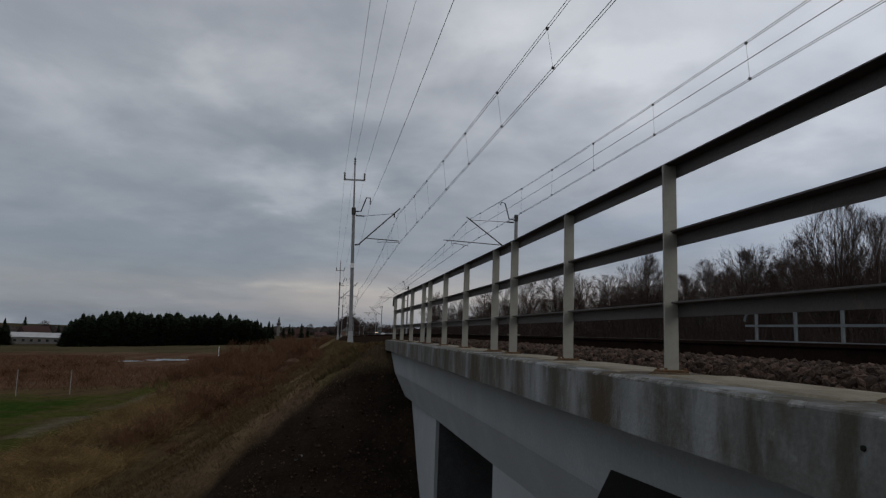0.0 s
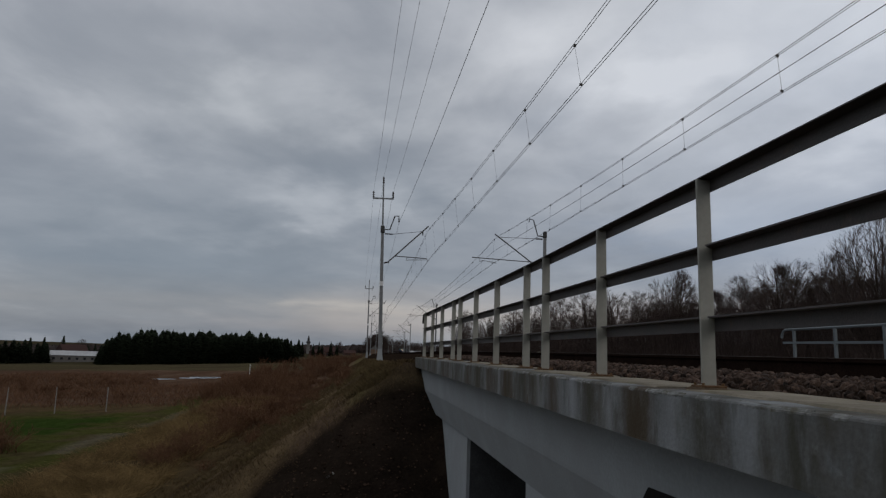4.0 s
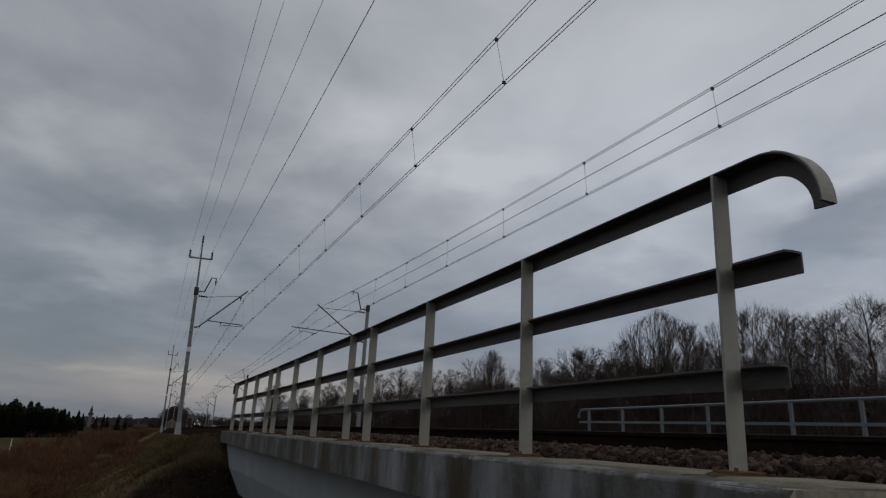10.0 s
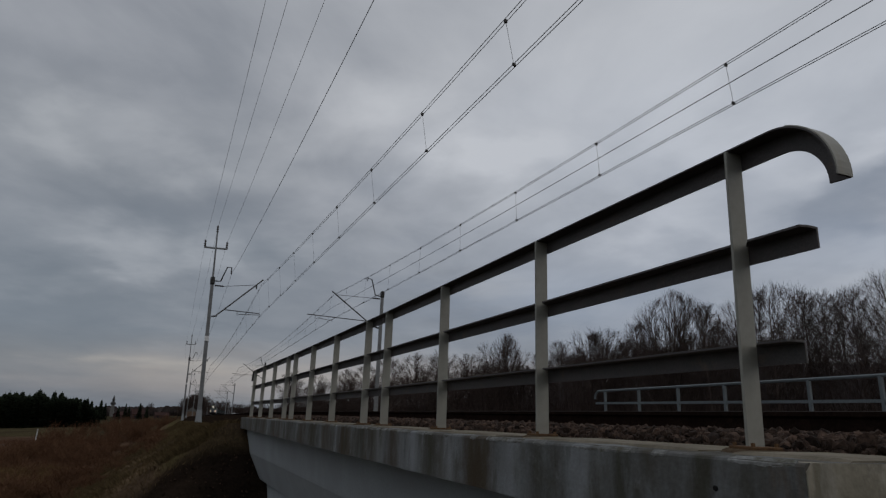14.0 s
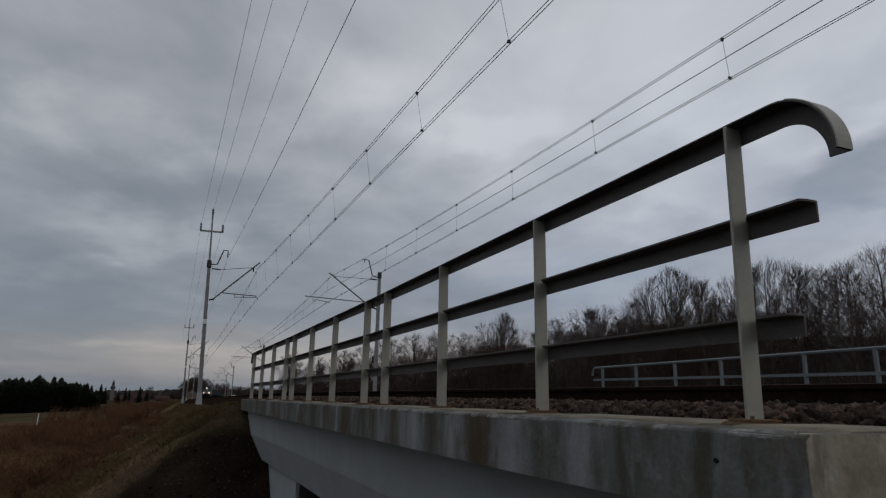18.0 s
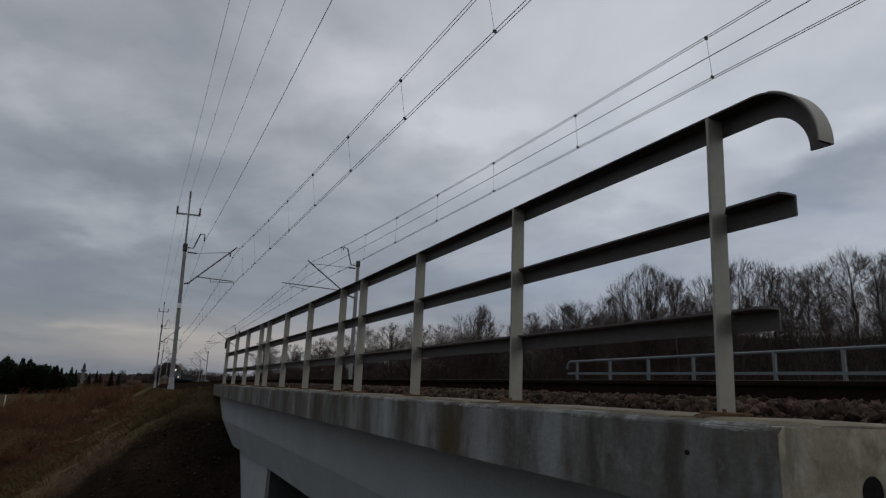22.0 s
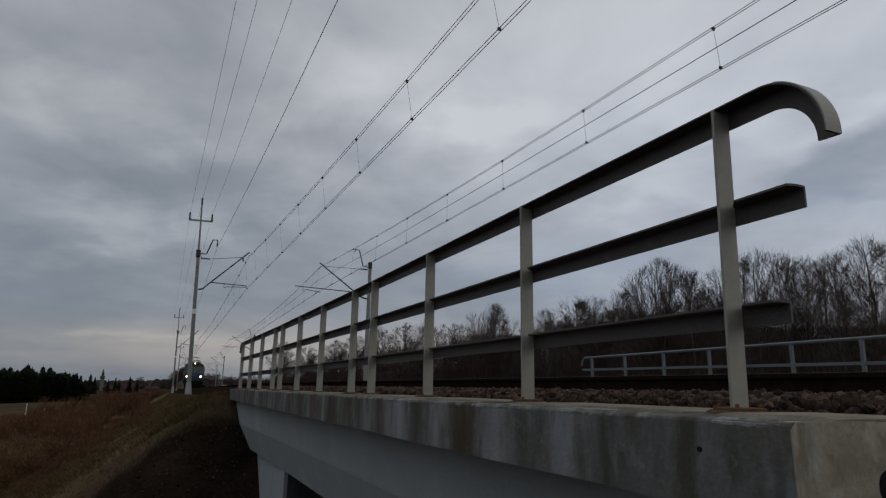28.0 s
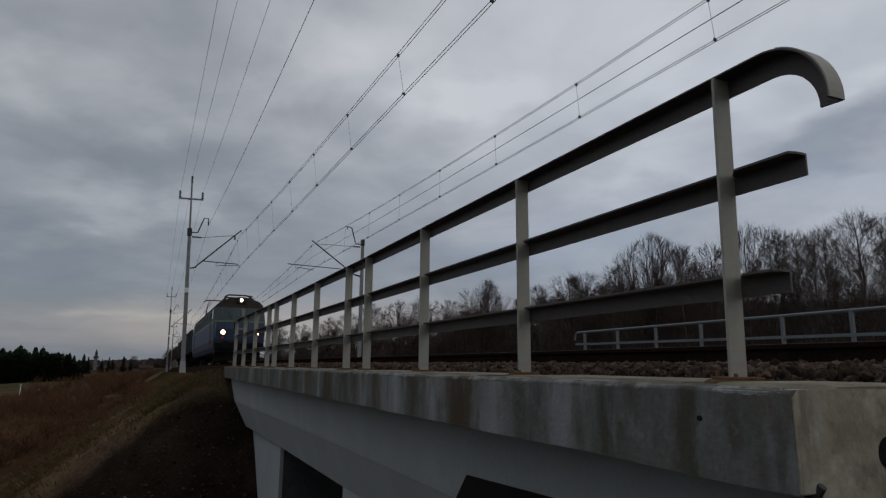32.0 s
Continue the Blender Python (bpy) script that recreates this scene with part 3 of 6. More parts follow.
def build_bridge():
    br = thing("railway_bridge", BRIDGE_GRADE, "grey weathered concrete railway bridge over a dark underpass", "bridge", kind="structure")
    # edge beam in three lengths with open joints
    cuts = [NEAR_END, 7.355, 12.585, FAR_END]
    for k in range(3):
        y0, y1 = cuts[k] + (0.008 if k else 0), cuts[k + 1] - (0.008 if k < 2 else 0)
        rings = []
        n = 110 if k == 0 else 40
        for i in range(n + 1):
            y = y0 + (y1 - y0) * i / n
            w = 0.004 * noise.noise(Vector((y * 2.2, k, 0)))
            chip = max(noise.noise(Vector((y * 7.0, 3.0 + k, 0))) + 0.5 * noise.noise(Vector((y * 23.0, 9.0, 0))) - 0.25, 0) * 0.016
            pr = edge_profile(-0.35 + w, 0.26, DECK + 0.003 * noise.noise(Vector((y * 3.1, 5, 0))), -0.292 + 0.006 * noise.noise(Vector((y * 1.5, 8, 0))))
            pr[1], pr[2], pr[3] = (pr[1][0], pr[1][1] - chip), (pr[2][0] + chip * 0.5, pr[2][1] - chip * 0.7), (pr[3][0] + chip, pr[3][1] - 0.2 * chip)
            rings.append([(x, y, z) for x, z in pr])
        part("edge_beam", Geo().loft(rings), CONCRETE, br, "stained pale concrete edge beam")
    # thin worn mortar screed on the beam's top
    for y0, y1, x0 in ((2.06, 2.47, -0.16), (2.62, 3.86, -0.17), (4.12, 5.38, -0.2), (5.62, 6.88, -0.14), (7.9, 9.05, -0.16), (9.5, 12.0, -0.07), (13.2, 16.9, -0.08)):
        g = Geo()
        rings = []
        for i in range(13):
            y = y0 + (y1 - y0) * i / 12
            w = 0.03 * noise.noise(Vector((y * 4.0, 2.0, 0)))
            hh = 0.007 if 0 < i < 12 else 0.002
            rings.append([(x0 + w, y, DECK - 0.004), (x0 + w + 0.015, y, DECK + hh), (0.235, y, DECK + hh + 0.002), (0.24, y, DECK - 0.004)])
        part("mortar_strip", g.loft(rings), CONCRETE_TOP, br)
    # end face block of the abutment
    face = [(-0.348, DECK - 0.026), (-0.348, -0.289), (-0.27, -0.289), (-0.27, -1.75), (9.75, -1.75), (9.75, DECK - 0.004), (-0.326, DECK - 0.004)]
    part("end_block", Geo().loft([[(x, y, z) for x, z in face] for y in (NEAR_END - 0.004, NEAR_END + 0.05)]), CONCRETE_END, br, "beige concrete end face")
    part("abutment_core", Geo().box(4.95, NEAR_END + 0.4, -0.95, 9.3, 0.66, 1.6), CONCRETE_SHADE, br)
    # patches of lime crust along the outer arris
    rng = random.Random(40)
    y = NEAR_END + 0.03
    while y < 12.4:
        span = rng.uniform(0.06, 0.42)
        rings = []
        for i in range(25):
            u = i / 24
            yy = y + span * u
            swell = math.sin(math.pi * u) ** 0.6 * (0.6 + 0.8 * noise.noise(Vector((yy * 31.0, 1.0, 0))))
            low = 0.001 + 0.014 * max(swell, 0) * (0.7 + noise.noise(Vector((yy * 60.0, 4.0, 0))))
            wide = 0.001 + 0.018 * max(swell, 0) * (0.7 + noise.noise(Vector((yy * 47.0, 7.0, 0))))
            rings.append([(-0.344, yy, DECK - 0.016 - low), (-0.3513, yy, DECK - 0.016 - 0.7 * low), (-0.3508, yy, DECK - 0.012), (-0.338, yy, DECK - 0.0022), (-0.335 + wide, yy, DECK + 0.0005), (-0.332 + wide, yy, DECK - 0.010)])
        part("lime_patch", Geo().loft(rings), LIME, br, "ragged pale lime crust")
        y += span + rng.uniform(0.0, 0.3)
    # flat black discs: the shade inside two holes put into colour
    part("drip_hole", Geo().tube((-0.349, 2.358, -0.127), (-0.3545, 2.358, -0.127), 0.008, 0.008, 10), VOID, br, "small dark hole in the beam")
    part("drain_hole", Geo().tube((0.01, NEAR_END - 0.0065, -0.205), (0.01, NEAR_END - 0.005, -0.205), 0.045, 0.045, 20), VOID, br, "black round drain hole")
    part("drip_stub", Geo().tube((-0.285, NEAR_END + 0.02, -0.31), (-0.28, NEAR_END - 0.012, -0.272), 0.018, 0.012, 8), DARK_STEEL, br)
    # web: upright upper face, lower face leaning in below a crisp fold
    prof = [(-0.04, -0.288), (-0.005, -0.55), (0.024, -0.80), (0.031, -0.838), (0.046, -0.872), (0.235, -1.36), (0.30, -1.36), (0.30, -0.288)]
    rings = [[(x, y, z) for x, z in prof] for y in np.linspace(2.1, 17.3, 24)]
    part("girder", bent(Geo().loft(rings)), CONCRETE_WEB, br, "smooth blue-grey concrete girder")
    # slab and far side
    part("slab", Geo().box(5.0, 9.8, -0.55, 9.3, 15.0, 0.5), CONCRETE_SHADE, br)
    rings = [[(9.76 - x, y, z) for x, z in edge_profile(-0.35, 0.26, 0, -0.315)] for y in np.linspace(NEAR_END, FAR_END, 8)]
    part("edge_beam", Geo().loft(rings), CONCRETE, br)
    # walls below: pier between the openings and the far abutment
    g = Geo()
    pier = [(5.06, -0.70), (5.9, -1.9), (5.9, -5.6), (8.4, -5.6), (8.4, -0.70)]
    g.loft([[(x, y, z) for y, z in pier] for x in (0.23, 9.3)])
    part("pier_wall", g, CONCRETE_WEB, br)
    part("abutment_wall", Geo().box(4.77, 15.2, -3.1, 9.06, 5.2, 5.0), CONCRETE_WEB, br)
    part("abutment_wall", Geo().box(4.9, 2.2, -3.6, 9.0, 1.0, 4.0), CONCRETE_SHADE, br)
    # thin dark sheets: the passage's shade put into colour, no real lining
    part("underpass_shade", Geo().box(4.75, 12.585, -3.2, 8.9, 0.02, 4.6), CONCRETE_SHADE, br, "thin dark sheet standing in for the underpass's shade")
    part("underpass_shade", Geo().box(4.75, 8.415, -3.2, 8.9, 0.02, 4.6), CONCRETE_SHADE, br)
    # unseen wall closing the passage's far side
    part("underpass_back", Geo().box(9.6, 9.0, -3.0, 0.3, 14.0, 5.0), CONCRETE_SHADE, br)
    # black sheet laid over the flank for the dark area below the beam
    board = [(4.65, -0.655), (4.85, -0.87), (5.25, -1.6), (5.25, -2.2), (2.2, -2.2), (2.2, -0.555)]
    part("black_sheet", Geo().loft([[(x, y, z) for y, z in board] for x in (-0.005, 0.06)]), VOID, br, "flat black sheet laid over the girder's flank")
    return br


build_bridge()

POSTS = [2.535, 4.0, 5.5, 7.0, 7.73, 9.23, 10.73, 12.23, 12.96, 14.46, 15.96, 17.46]


LEG_X, FLANGE_X, PLATE = 0.088, 0.01, 0.008       # inner leg, outer edge and thickness of the angle rails


def rail_angle(g, pts, leg=0.077):
    """An angle section swept along points in the yz plane, flange outward at the top. pts: (y, z, normal y, normal z)."""
    rings = []
    for y, z, ny, nz in pts:
        ring = []
        for x, d in ((FLANGE_X, -0.002), (FLANGE_X + 0.004, 0), (LEG_X - 0.006, 0), (LEG_X, -0.006), (LEG_X, -leg), (LEG_X - PLATE, -leg), (LEG_X - PLATE, -PLATE), (FLANGE_X, -PLATE)):
            ring.append((x, y + ny * d, z + nz * d))
        rings.append(ring)
    g.loft(rings)


def build_railing():
    ra = thing("bridge_railing", BRIDGE_GRADE, "grey steel bridge railing, three angle rails and curled end", "railing")
    # flat bar posts, broad side across the bridge
    pm = mesh_of("post", Geo().cbox(0.04, 0, 0.537, 0.08, 0.013, 1.133, 0.002), PAINT)
    plate = mesh_of("base_plate", Geo().cbox(0.04, 0, DECK + 0.014, 0.14, 0.11, 0.012, 0.003), RUST)
    ring0, ring1 = [], []
    for k in range(14):
        a = 2 * math.pi * k / 14
        rr = 1 + 0.2 * noise.noise(Vector((k * 1.7, 0.3, 0)))
        ring0.append((0.03 + 0.12 * rr * math.cos(a), 0.12 * rr * math.sin(a), DECK - 0.004))
        ring1.append((0.03 + 0.09 * rr * math.cos(a), 0.09 * rr * math.sin(a), DECK + 0.010))
    grout = mesh_of("grout_pad", Geo().loft([ring0, ring1]), GROUT)
    bolt = mesh_of("bolt", Geo().tube((0, 0, DECK + 0.016), (0, 0, DECK + 0.032), 0.008, 0.008, 6), RUST)
    for y in POSTS:
        p = part("post", pm, None, ra, at=pose(bend(y), y + (0.018 if y < 3 else 0), 0, 0.95 if y < 3 else 0))
        part("base_plate", plate, None, p, "rusty steel base plate")
        part("grout_pad", grout, None, p, "brown crumbling grout pad")
        for bx, by in ((-0.015, 0.04), (0.095, 0.04), (-0.015, -0.04), (0.095, -0.04)):
            part("bolt", bolt, None, p, at=pose(bx, by, 0))

    def arc(y0, z0, r, sign, n=16, turn=93):
        out = []
        for i in range(n + 1):
            a = radians(turn * i / n)
            out.append((y0 + sign * r * math.sin(a), z0 - r + r * math.cos(a), sign * math.sin(a), math.cos(a)))
        return out
    top = 1.113
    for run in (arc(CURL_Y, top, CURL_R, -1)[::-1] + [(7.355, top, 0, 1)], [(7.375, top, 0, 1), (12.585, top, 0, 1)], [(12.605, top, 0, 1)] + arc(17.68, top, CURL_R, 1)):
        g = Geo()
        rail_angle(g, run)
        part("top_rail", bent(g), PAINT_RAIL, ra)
    # added plates in the posts' paler paint: the curl's lit face put into colour
    for run in (arc(CURL_Y, top, CURL_R, -1)[3:], arc(17.68, top, CURL_R, 1)[3:]):
        rings = [[(x, y + ny * d, z + nz * d) for x, d in ((FLANGE_X + 0.001, -0.001), (FLANGE_X + 0.003, 0.003), (LEG_X - 0.004, 0.003), (LEG_X - 0.001, -0.003))] for y, z, ny, nz in run]
        part("curl_lit_face", bent(Geo().loft(rings)), PAINT, ra, "added beige plate on the curled rail end, paler as its lit face")
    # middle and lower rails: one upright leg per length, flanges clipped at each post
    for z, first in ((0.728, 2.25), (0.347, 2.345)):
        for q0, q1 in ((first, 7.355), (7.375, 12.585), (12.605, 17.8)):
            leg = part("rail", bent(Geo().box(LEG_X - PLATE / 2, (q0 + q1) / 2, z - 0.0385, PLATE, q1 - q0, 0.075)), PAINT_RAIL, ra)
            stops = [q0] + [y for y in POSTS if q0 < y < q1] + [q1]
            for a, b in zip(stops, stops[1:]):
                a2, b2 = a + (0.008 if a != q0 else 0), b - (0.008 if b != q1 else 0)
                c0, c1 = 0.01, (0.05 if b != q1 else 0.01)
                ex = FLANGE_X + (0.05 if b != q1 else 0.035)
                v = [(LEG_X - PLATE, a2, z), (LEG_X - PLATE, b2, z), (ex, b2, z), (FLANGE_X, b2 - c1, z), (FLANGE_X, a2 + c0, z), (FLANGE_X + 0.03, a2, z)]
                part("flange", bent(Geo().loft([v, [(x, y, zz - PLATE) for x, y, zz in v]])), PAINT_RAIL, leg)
    return ra


CURL_Y, CURL_R = 2.345, 0.242
build_railing()


def build_far_railing():
    ra = thing("far_bridge_railing", None, "pale painted steel railing along the far edge of the bridge", "railing")
    X = 9.76
    g = Geo()
    g.box(0, 0, 0.51, 0.06, 0.06, 1.02)
    pm = mesh_of("post", g, PAINT_FAR)
    ys = [16.6, 15.1, 13.6, 12.1, 9.94, 8.5, 7.0, 5.5, 4.0, 3.2]
    for y in ys:
        part("post", pm, None, ra, at=pose(X, y, 0) @ Matrix.Diagonal((1, 1, 1.1 - 0.006 * (y - 3), 1)))
    g = Geo()
    pts = [(X, 2.4, 1.12), (X, 16.9, 1.03)] + [(X, 16.9 + 0.2 * math.sin(a), 0.83 + 0.2 * math.cos(a)) for a in np.linspace(0.2, 1.7, 7)]
    g.path(pts, 0.034, 6)
    part("top_rail", g, PAINT_FAR, ra)
    for za, zb in ((0.60, 0.68), (0.2, 0.26)):
        part("rail", Geo().loft([[(X + a, y, z + b) for a, b in ((-0.025, -0.03), (0.025, -0.03), (0.025, 0.03), (-0.025, 0.03))] for y, z in ((2.4, za), (17.05, zb))]), PAINT_FAR, ra)


build_far_railing()


# ---- tracks ----
def along(lo, hi):
    ys = [lo]
    while ys[-1] < hi:
        ys.append(ys[-1] + (2.0 if ys[-1] < 60 else 6.0))
    return ys


def build_tracks():
    ys = along(-40, 880)
    bed = thing("ballast_bed", None, "dark brown crushed stone ballast bed under two tracks", "ballast", kind="structure")
    g = Geo()
    rings = []
    for y in ys:
        x, z = track_x(y), track_z(y)
        lo = z - 0.72
        on = 1.9 < y < FAR_END
        a = 0.265 if on else x - 2.75
        b = 9.5 if on else x + SPACING + 3.0
        low = -0.05 if on else z - 0.72
        h = z - 0.145
        rings.append([(a, y, low), (max(x - 2.05, a + 0.12), y, h - 0.02), (x - 1.25, y, h), (x - 0.95, y, z - 0.19), (x + SPACING + 0.95, y, z - 0.19), (x + SPACING + 1.25, y, h), (x + SPACING + 2.05, y, h - 0.02), (b, y, low)])
    g.loft(rings, closed=False)
    part("bed", g, BALLAST, bed)
    rail_sec = [(-0.07, 0), (-0.07, 0.012), (-0.012, 0.03), (-0.012, 0.125), (-0.036, 0.14), (-0.036, 0.166), (0.036, 0.166), (0.036, 0.14), (0.012, 0.125), (0.012, 0.03), (0.07, 0.012), (0.07, 0)]
    sl = Geo()
    sl.loft([[(-1.25, y, z) for y, z in ((-0.13, -0.2), (-0.1, 0), (0.1, 0), (0.13, -0.2))], [(1.25, y, z) for y, z in ((-0.13, -0.2), (-0.1, 0), (0.1, 0), (0.13, -0.2))]])
    sm = mesh_of("sleeper", sl, SLEEPER)
    clip = mesh_of("rail_clip", Geo().cbox(0, 0, 0.02, 0.05, 0.1, 0.04, 0.01), RUST)
    for k in (0, 1):
        tr = thing("railway_track", None, "rusty rails on sleepers in dark ballast", "railway track", "tracks over the bridge", "structure")
        for s in (-1, 1):
            rings = [[(track_x(y) + k * SPACING + s * (GAUGE / 2 + 0.036) + px, y, track_z(y) - 0.168 + pz) for px, pz in rail_sec] for y in ys]
            part("rail", Geo().loft(rings), RAIL, tr)
            rings = [[(track_x(y) + k * SPACING + s * (GAUGE / 2 + 0.036) + px, y, track_z(y) + pz) for px, pz in ((-0.03, -0.001), (-0.026, 0.0015), (0.026, 0.0015), (0.03, -0.001))] for y in ys]
            part("rail_head", Geo().loft(rings), RAIL_TOP, tr, "dull brown rail head")
        y = -16.5
        while y < 62:
            x = track_x(y) + k * SPACING
            part("sleeper", sm, None, tr, at=pose(x, y, track_z(y) - 0.17))
            y += 0.62
    # loose stones along the near edge
    rng = random.Random(5)
    phi = (1 + 5 ** 0.5) / 2
    ico = [Vector(p).normalized() for p in ((-1, phi, 0), (1, phi, 0), (-1, -phi, 0), (1, -phi, 0), (0, -1, phi), (0, 1, phi), (0, -1, -phi), (0, 1, -phi), (phi, 0, -1), (phi, 0, 1), (-phi, 0, -1), (-phi, 0, 1))]
    icf = [(0, 11, 5), (0, 5, 1), (0, 1, 7), (0, 7, 10), (0, 10, 11), (1, 5, 9), (5, 11, 4), (11, 10, 2), (10, 7, 6), (7, 1, 8), (3, 9, 4), (3, 4, 2), (3, 2, 6), (3, 6, 8), (3, 8, 9), (4, 9, 5), (2, 4, 11), (6, 2, 10), (8, 6, 7), (9, 8, 1)]

    def stones(count, x0, x1, y0, y1, s0, s1):
        g = Geo()
        for _ in range(count):
            y = y0 + (y1 - y0) * rng.random() ** 1.3
            x = rng.uniform(x0, x1)
            s = rng.uniform(s0, s1)
            tx, tz = track_x(y), track_z(y)
            z = float(np.interp(x, [0.265, 0.40, tx - 1.25, tx - 0.95, tx + SPACING], [-0.05, tz - 0.175, tz - 0.15, tz - 0.185, tz - 0.185]))
            rot = Euler((rng.uniform(0, 6.28), rng.uniform(0, 6.28), rng.uniform(0, 6.28))).to_matrix()
            sc = Vector((s * rng.uniform(0.7, 1.3), s * rng.uniform(0.7, 1.2), s * rng.uniform(0.5, 0.9)))
            o = Vector((x, y, z + s * rng.uniform(0.0, 0.6)))
            g.add([o + rot @ Vector((p.x * sc.x * rng.uniform(0.75, 1.2), p.y * sc.y * rng.uniform(0.75, 1.2), p.z * sc.z * rng.uniform(0.75, 1.2))) for p in ico], icf)
        return g
    # the nearest stones, each one loose on the bed
    shapes = []
    for _ in range(7):
        sc = Vector((rng.uniform(0.8, 1.35), rng.uniform(0.7, 1.1), rng.uniform(0.5, 0.85)))
        shapes.append(mesh_of("stone", Geo().add([Vector((p.x * sc.x * rng.uniform(0.75, 1.2), p.y * sc.y * rng.uniform(0.75, 1.2), p.z * sc.z * rng.uniform(0.75, 1.2))) for p in ico], icf), STONE))
    for k in range(300):
        y = 1.95 + 4.6 * rng.random() ** 1.2
        x = 0.30 + 0.42 * rng.random()
        size = rng.uniform(0.014, 0.030)
        z = float(np.interp(x, [0.265, 0.40, 1.0], [-0.045, track_z(y) - 0.165, track_z(y) - 0.145])) + size * rng.uniform(0.2, 0.8)
        part("stone", shapes[k % 7], None, bed, at=pose(x, y, z, rng.uniform(0, 360), rng.uniform(0, 360), rng.uniform(0, 360)) @ Matrix.Diagonal((size, size, size, 1)))
    ob = part("ballast_stones", stones(11000, 0.29, 1.3, 1.7, 18, 0.014, 0.036), STONE)
    tagged(ob, "loose brown-grey crushed stones piled behind the edge beam", "gravel", kind="stuff")
    ob = part("track_stones", stones(3500, 1.2, 7.5, 1.7, 20, 0.02, 0.04), STONE)
    tagged(ob, "brown-grey crushed stones between the rails", "gravel", kind="stuff")


build_tracks()


# ---- overhead line ----
def insulator_stack(g, p, q, r=0.05, n=4):
    p, q = Vector(p), Vector(q)
    for k in range(n):
        a = p.lerp(q, (k + 0.2) / n)
        b = p.lerp(q, (k + 0.8) / n)
        g.tube(a, b, r, r * 0.55, 8)
    g.tube(p, q, r * 0.45, r * 0.45, 6)


def build_mast_left(name="catenary_mast"):
    """Mast with a raised rod and cross-arm for feeder wires; base at the origin, track at +x."""
    ma = thing(name, None, "slim grey steel overhead-line mast with feeder cross-arm and bracket", "mast", "overhead line masts")
    part("foundation", Geo().loft([[(sx * a, sy * a, z) for sx, sy in ((-1, -1), (1, -1), (1, 1), (-1, 1))] for a, z in ((0.18, -0.7), (0.165, 0.0), (0.118, 0.6))]), CONCRETE_WEB, ma, "grey concrete mast foot")
    g = Geo()
    # two channels with a narrow gap, tapering
    for s in (-1, 1):
        rings = []
        for z, w in ((0.3, 0.112), (4.0, 0.098), (7.75, 0.082)):
            rings.append([(x * w, s * w * 0.35 + y * w * 0.6, z) for x, y in ((-1, -0.5), (1, -0.5), (1, 0.5), (-1, 0.5))])
        g.loft(rings)
    for z in np.arange(0.8, 7.6, 0.75):
        g.box(0, 0, z, 0.15, 0.15, 0.06)
    part("pole", g, GALV, ma)
    part("band", Geo().box(0, 0, 4.35, 0.21, 0.21, 0.26), WHITE, ma, "white painted band")
    part("cap_clamp", Geo().cbox(0, 0, 7.55, 0.24, 0.24, 0.42, 0.03), DARK_STEEL, ma)
    part("rod", Geo().tube((0, 0, 7.6), (0, 0, 10.35), 0.055, 0.04, 8), GALV, ma)
    part("cross_arm", Geo().box(0, 0, 9.42, 1.25, 0.08, 0.08), GALV, ma)
    for p, q in (((-0.58, 0, 9.46), (-0.58, 0, 9.85)), ((0.58, 0, 9.46), (0.58, 0, 9.85)), ((0, 0, 10.35), (0, 0, 10.75))):
        g = Geo()
        insulator_stack(g, p, q, 0.075, 3)
        part("insulator", g, INSULATOR, ma, "dark porcelain insulator")
    part("hook_bracket", Geo().path([(0.1, 0, 7.55), (0.42, 0, 7.55), (0.72, 0, 8.38), (0.95, 0, 8.38), (0.95, 0, 8.15)], 0.035, 6), DARK_STEEL, ma)
    g = Geo()
    insulator_stack(g, (0.95, 0, 8.2), (0.95, 0, 8.0), 0.05, 2)
    part("insulator", g, INSULATOR, ma)
    ca = part("cantilever", Geo().tube((0.38, 0, 5.65), (2.72, 0, 7.83), 0.038, 0.038, 8), ARM_STEEL, ma)
    for p, q, r in (((0.12, 0, 5.56), (0.42, 0, 5.62), 0.07), ((0.14, 0, 7.3), (0.62, 0, 7.28), 0.06)):
        g = Geo()
        insulator_stack(g, p, q, r, 4)
        part("insulator", g, INSULATOR, ca)
    part("tie", Geo().tube((0.6, 0, 7.28), (2.35, 0, 7.5), 0.014, 0.014, 5), DARK_STEEL, ca)
    part("messenger_clamp", Geo().box(2.38, 0, 7.38, 0.07, 0.1, 0.22), DARK_STEEL, ca)
    part("registration_arm", Geo().tube((0.75, 0, 5.98), (2.62, 0, 5.88), 0.026, 0.026, 6), ARM_STEEL, ca)
    part("steady_arm", Geo().path([(1.45, 0, 5.92), (1.45, 0, 5.72), (1.6, 0, 5.78), (2.62, 0, 5.80), (2.66, 0, 5.86)], 0.018, 5), ARM_STEEL, ca)
    part("hanger_wire", Geo().tube((0.82, 0, 5.98), (0.9, 0, 6.14), 0.012, 0.012, 4), DARK_STEEL, ca)
    return ma


